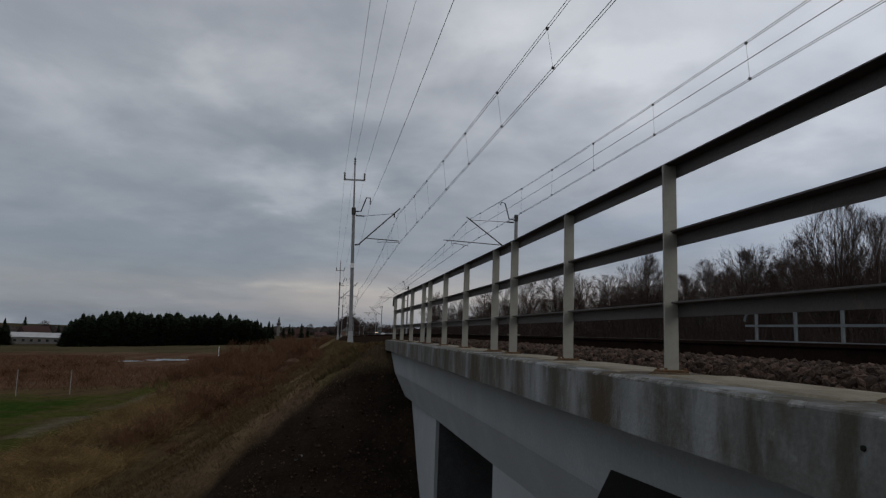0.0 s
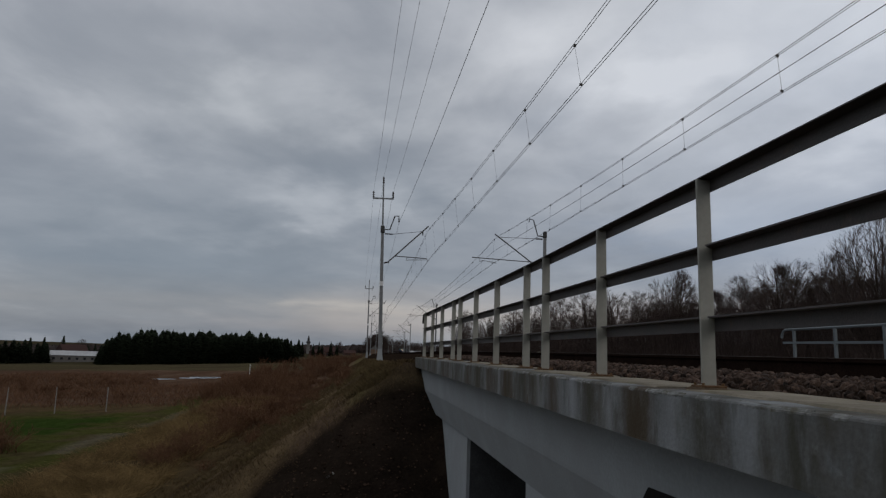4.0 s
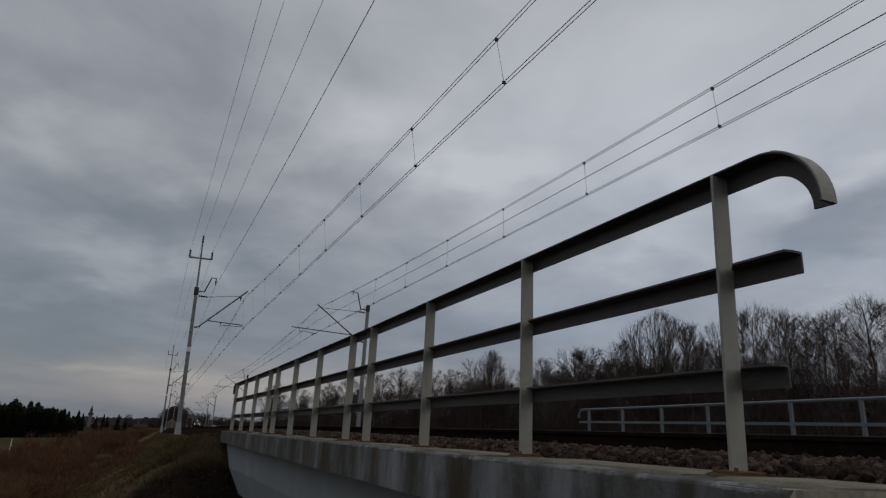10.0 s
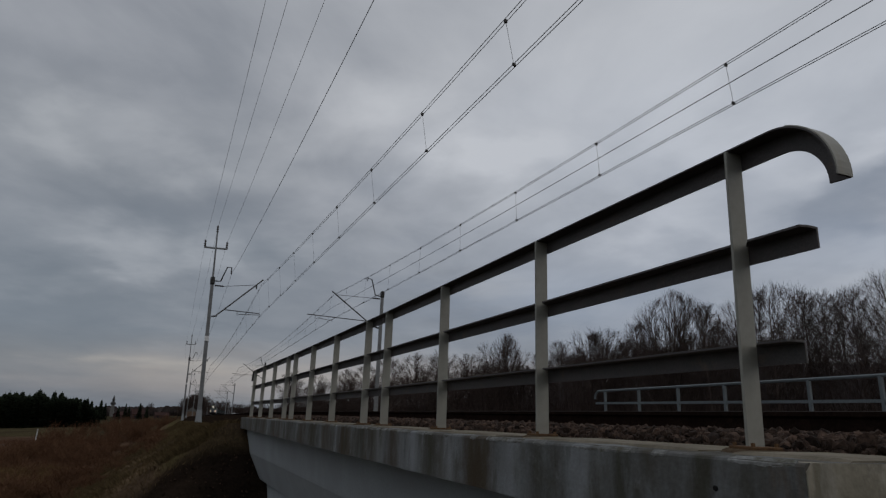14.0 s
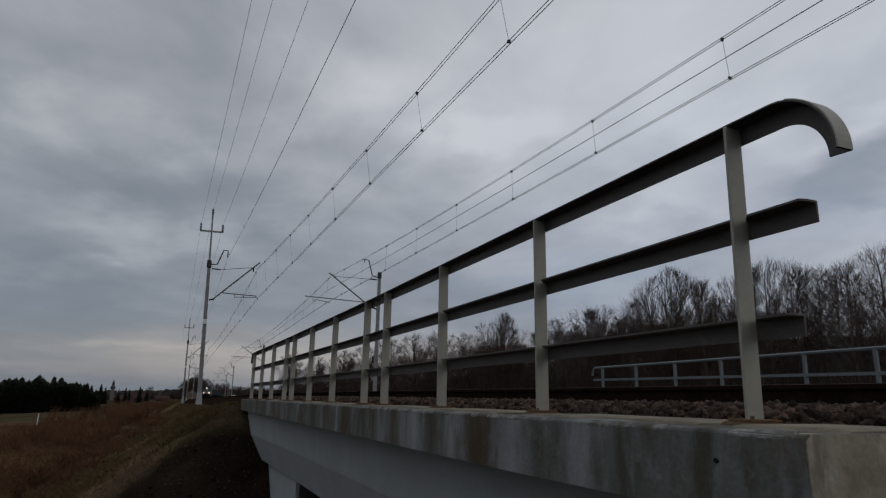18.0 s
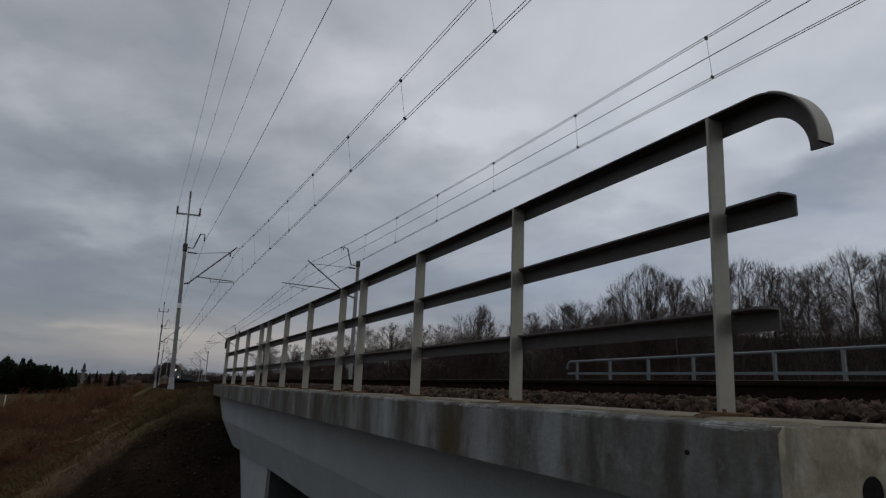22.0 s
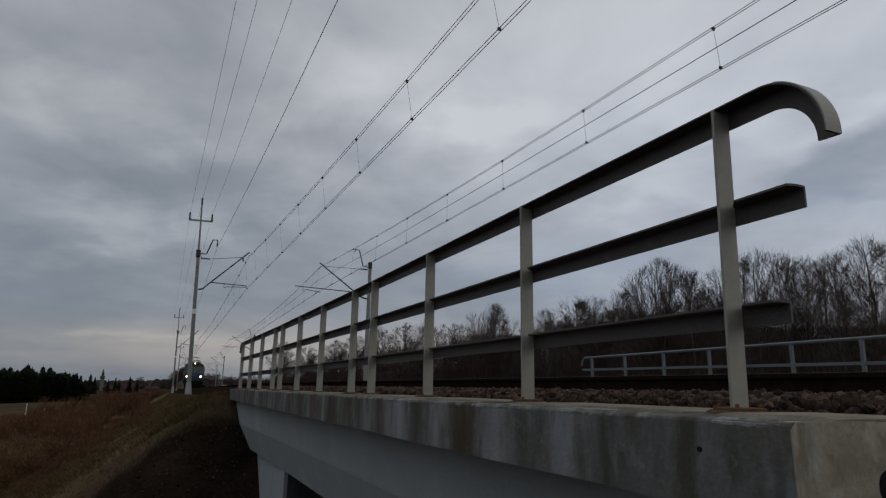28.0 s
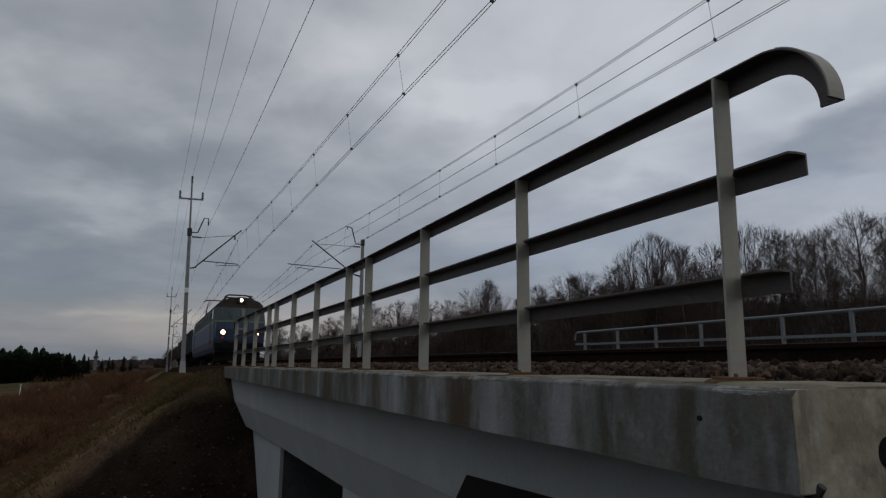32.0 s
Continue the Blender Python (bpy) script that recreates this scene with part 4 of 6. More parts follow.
def build_mast_right():
    """Mast of the far track; base at the origin, track at -x."""
    ma = thing("catenary_mast", None, "slim grey steel overhead-line mast with a bracket and hook", "mast", "overhead line masts")
    part("foundation", Geo().box(0, 0, -0.2, 0.6, 0.6, 0.9), CONCRETE_TOP, ma)
    g = Geo()
    for s in (-1, 1):
        rings = []
        for z, w in ((0.2, 0.11), (4.0, 0.1), (7.3, 0.085)):
            rings.append([(x * w, s * w * 0.35 + y * w * 0.6, z) for x, y in ((-1, -0.5), (1, -0.5), (1, 0.5), (-1, 0.5))])
        g.loft(rings)
    part("pole", g, GALV, ma)
    part("cap_clamp", Geo().cbox(0, 0, 7.28, 0.22, 0.2, 0.4, 0.03), DARK_STEEL, ma)
    part("hook_bracket", Geo().path([(-0.1, 0, 7.15), (-0.45, 0, 7.2), (-0.72, 0, 8.15), (-0.98, 0, 8.2), (-1.0, 0, 8.02)], 0.035, 6), DARK_STEEL, ma)
    ca = part("cantilever", Geo().tube((-0.5, 0, 5.3), (-3.1, 0, 7.15), 0.038, 0.038, 8), ARM_STEEL, ma)
    for p, q, r in (((-0.12, 0, 5.2), (-0.5, 0, 5.3), 0.07), ((-0.15, 0, 7.0), (-0.6, 0, 7.0), 0.06)):
        g = Geo()
        insulator_stack(g, p, q, r, 4)
        part("insulator", g, INSULATOR, ca)
    part("tie", Geo().tube((-0.6, 0, 7.0), (-2.8, 0, 6.97), 0.014, 0.014, 5), DARK_STEEL, ca)
    part("registration_arm", Geo().tube((-0.55, 0, 5.55), (-4.45, 0, 5.66), 0.026, 0.026, 6), ARM_STEEL, ca)
    part("steady_arm", Geo().path([(-3.98, 0, 5.62), (-3.98, 0, 5.42), (-3.8, 0, 5.5), (-3.0, 0, 5.4), (-2.97, 0, 5.36)], 0.018, 5), ARM_STEEL, ca)
    return ma


MAST_Y = [37.5, 97.5, 157.5, 217.5, 277.5, 337.5, 397.5]
ML0 = build_mast_left()
ML0.matrix_basis = pose(-0.68, 37.5, -0.47, 0, -1.6, 0)
MR0 = build_mast_right()
MR0.matrix_basis = pose(8.95, 37.5, 0.05, 0, 0, 0)
for y in MAST_Y[1:]:
    dz = track_z(y) - track_z(37.5)
    lean = 0 if y > 100 else -1.0
    copy_thing(ML0, Matrix.Identity(4)).matrix_basis = pose(track_x(y) - 2.75, y, -0.47 + dz + (0.16 if y < 100 else 0), 0, lean, 0) @ Matrix.Diagonal((1, 1, 1.075 if y < 100 else 1.0, 1))
    copy_thing(MR0, pose(track_x(y) + (7.55 if y < 100 else 6.85), y, (0.45 if y < 100 else 0.05) + dz))


def wire_run(name, ends, sag, r, material, label, pairs=1, gap=0.04, span_points=14):
    """Wires hung between supports, each span sagging; the pair lies side by side."""
    th = thing(name, None, label, "overhead wire", "overhead wires")
    for k in range(pairs):
        off = (k - (pairs - 1) / 2) * gap
        pts = []
        for (p, q) in zip(ends, ends[1:]):
            n = span_points if p[1] < 100 else 6
            for i in range(n):
                s = i / n
                pts.append((p[0] + (q[0] - p[0]) * s + off, p[1] + (q[1] - p[1]) * s, p[2] + (q[2] - p[2]) * s - sag * 4 * s * (1 - s)))
        pts.append((ends[-1][0] + off, ends[-1][1], ends[-1][2]))
        part("wire", Geo().path(pts, r, 4), material, th)
    return th


def sagged(ends, sag, y):
    for p, q in zip(ends, ends[1:]):
        if p[1] <= y <= q[1]:
            s = (y - p[1]) / (q[1] - p[1])
            return (p[0] + (q[0] - p[0]) * s, p[2] + (q[2] - p[2]) * s - sag * 4 * s * (1 - s))
    return None


def line_ends(x37, z37, x0, offset, rise=0.0):
    """Support points from behind the camera to the far distance."""
    out = [(x0, -22.5, z37 + rise)]
    for k, y in enumerate(MAST_Y):
        zig = (0.25 if k % 2 else 0.0)
        out.append((x37 if k == 0 else track_x(y) + offset + zig, y, z37 + track_z(y) - track_z(37.5)))
    return out


# near track: messenger pair, contact pair, droppers
LC = line_ends(1.93, 5.46, 2.85, -0.25, 0.13)
LM = line_ends(1.75, 7.1, 2.97, -0.25)
RC = line_ends(5.85, 5.45, 6.91, SPACING - 0.25, 0.14)
RM = line_ends(5.95, 7.0, 6.70, SPACING - 0.25)
LCT = wire_run("contact_wire", LC, 0.03, 0.0062, WIRE, "pair of dark copper contact wires over the track", 2, 0.06)
LMT = wire_run("messenger_wire", LM, 0.66, 0.0062, WIRE, "pair of dark messenger wires hung between masts", 2, 0.06)
RCT = wire_run("contact_wire", RC, 0.03, 0.0062, WIRE, "pair of dark copper contact wires over the track", 2, 0.06)
RMT = wire_run("messenger_wire", RM, 0.73, 0.0062, WIRE, "pair of dark messenger wires hung between masts", 2, 0.06)
RAUX = [(p[0] + 0.03, p[1], (p[2] + q[2]) / 2 - 0.02) for p, q in zip(RC, RM)]
wire_run("auxiliary_wire", RAUX, 0.30, 0.008, WIRE, "single dark wire between messenger and contact wires", 1)


def droppers(owner, C, M, csag, msag, first, step, lead):
    y = first
    while y < 150:
        c, m = sagged(C, csag, y), sagged(M, msag, y + lead)
        if c and m and abs(m[1] - c[1]) > 0.15:
            d = part("dropper", Geo().tube((c[0], y, c[1] + 0.01), (m[0], y + lead, m[1]), 0.0035, 0.0035, 4), WIRE, owner)
            part("clamp", Geo().box(c[0], y, c[1] + 0.02, 0.06, 0.025, 0.05), DARK_STEEL, d)
            part("clamp", Geo().box(m[0], y + lead, m[1] - 0.01, 0.055, 0.03, 0.06), DARK_STEEL, d)
        y += step


droppers(LCT, LC, LM, 0.03, 0.66, 8.66 - 3.72 * 2, 3.72, 0.22)
droppers(RCT, RC, RM, 0.03, 0.73, 8.1 - 3.75 * 2, 3.75, 0.04)
# feeder wires on the mast's top and hook
for dx, z, r, sag, zz in ((-0.85, 9.35, 0.006, 0.8, 0), (-0.29, 10.25, 0.006, 0.8, 0), (0.31, 9.4, 0.006, 0.8, 0)):
    e = [(0.076 + dx, -22.5, z)] + [((-0.68 + dx if k == 0 else track_x(y) - 2.9 + dx + 0.1), y, z + track_z(y) - track_z(37.5)) for k, y in enumerate(MAST_Y)]
    wire_run("feeder_wire", e, sag, r, WIRE_THIN, "thin brown feeder wire high beside the track", 1)
e = [(0.06 + 0.55, -22.5, 7.55)] + [((0.06 if k == 0 else track_x(y) - 1.95), y, 7.55 + track_z(y) - track_z(37.5)) for k, y in enumerate(MAST_Y)]
wire_run("feeder_wire", e, 0.75, 0.0078, WIRE, "thick dark feeder cable on mast hooks", 1)


# ---- vegetation ----
BARK = mat("dark_bark", (0.088, 0.066, 0.058), 0.95, 0, (0.052, 0.040, 0.036), 3.0, 30, 0.3, rand=0.3)
BARK_GREY = mat("grey_bark", (0.112, 0.094, 0.092), 0.95, 0, (0.070, 0.058, 0.057), 3.0, 30, 0.3, rand=0.3)
TWIG_RED = mat("red_brown_twigs", (0.145, 0.080, 0.048), 0.95, 0, (0.085, 0.047, 0.029), 2.0, 20, 0.2, rand=0.35)
THICKET = mat("dark_brown_stems", (0.050, 0.037, 0.033), 0.95, 0, (0.032, 0.024, 0.021), 0.4, 8, 0.0, rand=0.25)
NEEDLE = mat("dark_needles", (0.040, 0.052, 0.033), 0.95, 0, (0.022, 0.029, 0.020), 1.5, 20, 0.2, rand=0.4)
DRY_GRASS = mat("dry_grass", (0.118, 0.082, 0.045), 0.95, 0, (0.06, 0.043, 0.022), 0.45, 12, 0.0, rand=0.45)
BANK_GRASS = mat("winter_grass", (0.115, 0.086, 0.044), 0.95, 0, (0.066, 0.050, 0.026), 0.5, 12, 0.0, rand=0.4)
REED = mat("tan_reeds", (0.27, 0.19, 0.09), 0.95, 0, (0.10, 0.068, 0.032), 0.6, 12, 0.0, rand=0.45)
CLOD = mat("dark_clods", (0.058, 0.038, 0.027), 0.98, 0, (0.02, 0.014, 0.0105), 3.0, 30, 0.5, rand=0.7)


def grow(g, p, d, length, r, level, rng, spread, lift, counts, sides=(6, 4, 3, 3, 3)):
    """A limb with its side limbs, bent a little on the way; the last order are slivers."""
    if level >= 4:
        q = p + (d + Vector((0, 0, 0.2))).normalized() * length
        a = d.orthogonal().normalized()
        a.rotate(Matrix.Rotation(rng.uniform(0, 6.283), 3, d))
        a *= 0.009
        m = p.lerp(q, 0.5) + Vector((rng.uniform(-1, 1), rng.uniform(-1, 1), rng.uniform(-0.5, 1))) * 0.08 * length
        g.add([p - a, p + a, m + a * 0.7, m - a * 0.7, q], [(0, 1, 2, 3), (3, 2, 4)])
        return
    n = (5, 3, 2, 2)[level]
    pts, rad = [p.copy()], [r]
    dirs = []
    for i in range(n):
        d = (d + Vector((rng.uniform(-1, 1), rng.uniform(-1, 1), rng.uniform(-0.4, 0.9) * lift)) * (0.10 if level == 0 else 0.22)).normalized()
        p = p + d * length / n
        pts.append(p.copy())
        dirs.append(d.copy())
        rad.append(r * (1 - (0.72 if level == 0 else 0.8) * (i + 1) / n))
    k = sides[min(level, 4)]
    for i in range(n):
        g.tube(pts[i], pts[i + 1], rad[i], rad[i + 1], k, caps=False)
    if level >= len(counts):
        return
    for c in range(counts[level]):
        lo = (0.28 if level == 0 else 0.15)
        s = lo + (0.99 - lo) * (c + rng.random()) / counts[level]
        i = min(int(s * n), n - 1)
        q = pts[i].lerp(pts[i + 1], s * n - i)
        ax = dirs[i]
        a = ax.orthogonal().normalized()
        a.rotate(Matrix.Rotation(rng.uniform(0, 6.283), 3, ax))
        tilt = rng.uniform(0.45, 0.95) * spread
        nd = (ax * math.cos(tilt) + a * math.sin(tilt) + Vector((0, 0, 0.22 * lift))).normalized()
        ln = length * (1.08 - 0.62 * s) * rng.uniform(0.42, 0.7) * (0.95 if level else 1.0)
        rr = max(r * (1 - 0.72 * s) * 0.5, 0.010)
        grow(g, q, nd, ln, rr, level + 1, rng, spread, lift, counts, sides)


def sliver(g, p, d, length, rng, w=0.0048):
    """One fine twig."""
    a = d.orthogonal().normalized()
    a.rotate(Matrix.Rotation(rng.uniform(0, 6.283), 3, d))
    a *= w
    q = p + d * length
    m = p.lerp(q, 0.5) + Vector((rng.uniform(-1, 1), rng.uniform(-1, 1), rng.uniform(-1, 1))) * 0.07 * length
    g.add([p - a, p + a, m + a * 0.7, m - a * 0.7, q], [(0, 1, 2, 3), (3, 2, 4)])


def turned(d, tilt, rng, up):
    """The direction tilted off its axis by an angle, then lifted."""
    a = d.orthogonal().normalized()
    a.rotate(Matrix.Rotation(rng.uniform(0, 6.283), 3, d))
    return (d * math.cos(tilt) + a * math.sin(tilt) + Vector((0, 0, up))).normalized()


def reach(p, d, crown):
    """How far from p along d the crown's round outline lies. crown: height of the centre, half breadth, half height."""
    zc, rx, rz = crown
    a = (d.x / rx) ** 2 + (d.y / rx) ** 2 + (d.z / rz) ** 2
    b = 2 * (p.x * d.x / rx ** 2 + p.y * d.y / rx ** 2 + (p.z - zc) * d.z / rz ** 2)
    c = (p.x / rx) ** 2 + (p.y / rx) ** 2 + ((p.z - zc) / rz) ** 2 - 1
    q = b * b - 4 * a * c
    return max((-b + math.sqrt(q)) / (2 * a), 0.0) if q > 0 else 0.0


def limb(g, p, d, length, r, level, rng, kids, fork, up, crown, stout=1.0):
    """A tapering limb with side limbs down to fine twigs. kids: side limbs by level; fork: their angle; up: how they rise."""
    n = (6, 4, 2)[level]
    pts, dirs, rad = [p], [], [r]
    for i in range(n):
        d = turned(d, rng.uniform(0.02, 0.13 if level else 0.08), rng, up * (0.07 if level < 2 else 0.03))
        p = p + d * (length / n)
        pts.append(p)
        dirs.append(d)
        rad.append(max(r * (1 - 0.85 * (i + 1) / n), 0.0022))
    k = 6 if r > 0.08 else 4 if r > 0.03 else 3
    if level == 2:
        # thin twigs are narrow ribbons
        w = d.orthogonal().normalized()
        w.rotate(Matrix.Rotation(rng.uniform(0, 6.283), 3, d))
        g.add([q + w * e * s * 1.5 for q, e in zip(pts, rad) for s in (-1, 1)], [(2 * i, 2 * i + 1, 2 * i + 3, 2 * i + 2) for i in range(n)])
    else:
        for i in range(n):
            g.tube(pts[i], pts[i + 1], rad[i], rad[i + 1], k, caps=False)
    for c in range(kids[level]):
        lo = 0.2 if level == 0 else 0.12
        u = lo + (0.99 - lo) * (c + rng.random()) / kids[level]
        i = min(int(u * n), n - 1)
        q = pts[i].lerp(pts[i + 1], u * n - i)
        nd = turned(dirs[i], rng.uniform(0.6, 1.3) * fork * (1, 0.9, 0.7)[level], rng, up * 0.16)
        ln = length * (0.52 - 0.36 * u) * rng.uniform(0.65, 1.25)
        if level == 2:
            sliver(g, q, nd, rng.uniform(0.28, 0.62), rng)
            continue
        if level == 1:
            ln = rng.uniform(0.6, 1.35)
        ln = min(ln, reach(q, nd, crown) * rng.uniform(0.94, 1.1) + 0.2)
        limb(g, q, nd, ln, max((rad[i] + (rad[i + 1] - rad[i]) * (u * n - i)) * 0.36 * stout, 0.008 * stout) if level == 0 else 0.0048 * stout, level + 1, rng, kids, fork, up, crown, stout)


def build_bare_tree(seed, form, label, material):
    """A leafless tree about eleven metres high: trunk, and crown of limbs and twigs. form: dome, round, leader or birch."""
    rng = random.Random(seed)
    th = thing("bare_tree", None, label, "tree", "leafless trees beyond the line")
    t, g = Geo(), Geo()
    if form in ("dome", "round"):
        dome = form == "dome"
        crown = (6.0, 2.9, 4.75) if dome else (6.7, 2.1, 4.0)
        fork_z = 2.6 if dome else 3.6
        t.path([(0, 0, -0.6), (0.02, 0.03, 0.3), (0.06, 0, fork_z * 0.55), (0.0, 0.0, fork_z)] + ([] if dome else [(0, 0, fork_z + 2.3)]), [0.32, 0.25, 0.2, 0.17] if dome else [0.24, 0.19, 0.15, 0.12, 0.06], 8)
        m = 15 if dome else 12
        for k in range(m):
            a, tilt = k * 2.4 + seed, 0.03 + (0.72 if dome else 1.15) * k / m
            d = Vector((math.cos(a) * math.sin(tilt), math.sin(a) * math.sin(tilt), math.cos(tilt)))
            p = Vector((0, 0, fork_z - 0.05 - 0.05 * k if dome else fork_z + 2.2 - 0.26 * k))
            limb(g, p, d, reach(p, d, crown) * rng.uniform(0.9, 1.03), (0.11 if dome else 0.075) - 0.003 * k, 0, rng, (14, 9, 10) if dome else (11, 8, 8), 0.5 if dome else 0.7, 0.8 if dome else 0.55, crown, 1.15 if dome else 1.6)
    else:
        crown = (6.6, 1.3, 4.2)
        pts = [Vector((0, 0, -0.6))]
        for i in range(12):
            pts.append(pts[-1] + Vector((rng.uniform(-0.1, 0.1), rng.uniform(-0.1, 0.1), 0.92)))
        t.path(pts, [0.10 * (1 - i / 13) + 0.01 for i in range(13)], 6)
        m = 40
        for k in range(m):
            u = 0.32 + 0.66 * k / m
            i = min(int(u * 12), 11)
            q = pts[i].lerp(pts[i + 1], u * 12 - i)
            d = turned(Vector((0, 0, 1)), rng.uniform(0.45, 0.8), rng, 0.12)
            ln = min(reach(q, d, crown), 3.4) * rng.uniform(0.72, 1.05)
            limb(g, q, d, ln, 0.01 + 0.02 * (1 - u), 1, rng, (0, 10, 9), 0.6, 0.9 if form == "leader" else 0.35, crown)
    part("trunk", t, material, th)
    part("crown", g, material, th)
    return th


VARIANTS = [
    build_bare_tree(1, "dome", "leafless dark dome-crowned tree with fine twigs", BARK),
    build_bare_tree(2, "leader", "leafless slender grey tree with upright branches", BARK_GREY),
    build_bare_tree(3, "round", "leafless dark round-crowned tree with fine twigs", BARK),
    build_bare_tree(4, "birch", "leafless tall narrow grey tree with thin branches", BARK_GREY),
    build_bare_tree(5, "round", "leafless brown tree with a clear trunk", BARK),
    build_bare_tree(6, "birch", "leafless tall dark brown tree with thin branches", BARK),
    build_bare_tree(7, "leader", "leafless slender dark tree with upright branches", BARK),
]


def crown_elevation(yaw):
    """How high the trees behind the front row stand, in degrees, by bearing."""
    return float(np.interp(yaw, [5, 8, 13, 19, 23, 27, 30, 33, 36, 39, 42, 45, 48, 52, 57, 62, 70], [2.0, 2.6, 3.3, 4.3, 4.7, 5.1, 5.3, 6.3, 7.0, 7.3, 7.4, 8.2, 9.2, 10.0, 10.2, 11.0, 11.2]))


# the front trees: bearing and elevation of the top in degrees, kind, breadth
FRONT_TREES = [(9.1, 3.7, 2, 1.5), (11.4, 3.3, 4, 1.4), (13.7, 4.0, 2, 1.55), (15.5, 4.3, 4, 1.4), (17.7, 5.2, 2, 1.45), (20.0, 5.5, 4, 1.4), (22.2, 5.8, 2, 1.45), (24.7, 5.6, 4, 1.5), (27.5, 7.3, 0, 1.15)]
MID_TREES = [(31.2, 5.9, 6, 1.5), (32.6, 6.8, 1, 1.5), (34.6, 7.9, 6, 1.7), (36.6, 7.8, 5, 1.6), (38.8, 8.7, 6, 1.3), (42.0, 10.7, 0, 1.15), (45.0, 10.0, 6, 1.15), (46.8, 9.9, 5, 1.1)]
TALL_TREES = [(49.0, 10.8, 3, 1.0), (50.0, 11.1, 5, 1.1), (51.3, 10.9, 3, 1.1), (52.3, 10.4, 5, 1.0), (53.4, 10.3, 3, 1.0), (54.5, 10.0, 5, 1.0), (55.6, 10.5, 3, 1.2), (57.2, 11.4, 5, 1.4), (58.9, 10.8, 3, 1.3), (61.0, 11.6, 5, 1.2), (63.5, 11.6, 3, 1.2)]


def plant_wood():
    rng = random.Random(21)
    used = [False] * len(VARIANTS)

    def put(yaw, x, top, k, broad):
        """One tree at the distance x east of the line of sight's start, its top at the elevation given."""
        d = x / math.sin(radians(yaw))
        y = x / math.tan(radians(yaw)) + 0.85
        z = ground_height(x - 1.8, y) - 0.05
        h = d * math.tan(radians(top)) - z + 0.1
        w = h / 10.8 * broad
        ob = VARIANTS[k] if not used[k] else copy_thing(VARIANTS[k], Matrix.Identity(4))
        used[k] = True
        ob.matrix_basis = pose(x - 1.8, y, z, 0, 0, rng.uniform(0, 360)) @ Matrix.Diagonal((w, w, h / 10.8, 1))
    for yaw, top, k, broad in FRONT_TREES + MID_TREES + TALL_TREES:
        put(yaw, 37 + rng.uniform(-2, 2), top, k, broad * 0.92)
    # trees further back, lower in outline
    for x, lo, hi, step, first, end in ((40, 0.78, 1.0, 1.3, 25.5, 41), (43, 0.82, 1.0, 1.7, 29.5, 48), (45, 0.7, 0.95, 2.0, 9.5, 29), (47, 0.60, 0.86, 1.4, 29, 67), (51, 0.78, 1.0, 1.5, 9, 47), (60, 0.7, 0.95, 2.0, 29, 67), (70, 0.6, 0.95, 1.8, 30, 46), (45, 0.55, 0.8, 2.2, 47, 67)):
        yaw = first
        while yaw < end:
            put(yaw, x + rng.uniform(-3, 3), crown_elevation(yaw) * rng.uniform(lo, hi), rng.choice((2, 4)) if yaw < 28 else rng.choice((1, 5, 6)) if yaw < 45 else rng.choice((1, 3, 5)), rng.uniform(0.85, 1.15))
            yaw += step * rng.uniform(0.7, 1.3) * (0.8 if yaw < 28 else 1)
    # clumps far up the line, where it bends away
    spots = [(0.85, 285, 0.95), (1.35, 292, 1.25), (1.7, 286, 1.2), (2.05, 300, 0.95), (1.1, 296, 1.15), (1.5, 280, 1.22), (1.9, 294, 1.1)] + [(2.5 + 0.21 * i, 690 + 12 * (i % 3), 0.72 + 0.1 * (i % 2)) for i in range(8)] + [(4.75 + 0.3 * i, 560 + 9 * (i % 2), 0.62) for i in range(5)]
    for i, (yaw, d, top) in enumerate(spots + [(a + 0.12, b + 5, c * 0.93) for a, b, c in spots] + [(a - 0.1, b + 9, c * 0.96) for a, b, c in spots[:7]]):
        x, y = -1.75 + d * math.sin(radians(yaw)), 0.85 + d * math.cos(radians(yaw))
        z = ground_height(x, y)
        h = 0.1 + d * math.tan(radians(top)) - z
        copy_thing(VARIANTS[(2, 4)[i % 2] if d < 310 else (1, 6)[i % 2]], Matrix.Identity(4)).matrix_basis = pose(x, y, z - 0.05, 0, 0, 77 * i) @ Matrix.Diagonal((h / 6.5, h / 6.5, h / 10.4, 1))


plant_wood()


def build_shrub(seed, material, label, n=24):
    """A leafless shrub about two metres high, all stems from the ground."""
    rng = random.Random(seed)
    g = Geo()
    for _ in range(n):
        a = rng.uniform(0, 6.283)
        tilt = rng.uniform(0.05, 0.75)
        d = Vector((math.cos(a) * math.sin(tilt), math.sin(a) * math.sin(tilt), math.cos(tilt)))
        grow(g, Vector((rng.uniform(-0.5, 0.5), rng.uniform(-0.5, 0.5), -0.1)), d, rng.uniform(1.0, 2.1), 0.02, 2, rng, 0.8, 0.8, (0, 0, 6, 5), (3, 3, 3, 3, 3))
    ob = part("shrub", g, material)
    return tagged(ob, label, "shrub", "leafless shrubs")


SHRUBS = [build_shrub(1, TWIG_RED, "leafless red-brown shrub in dead grass"), build_shrub(2, TWIG_RED, "leafless red-brown shrub in dead grass")]


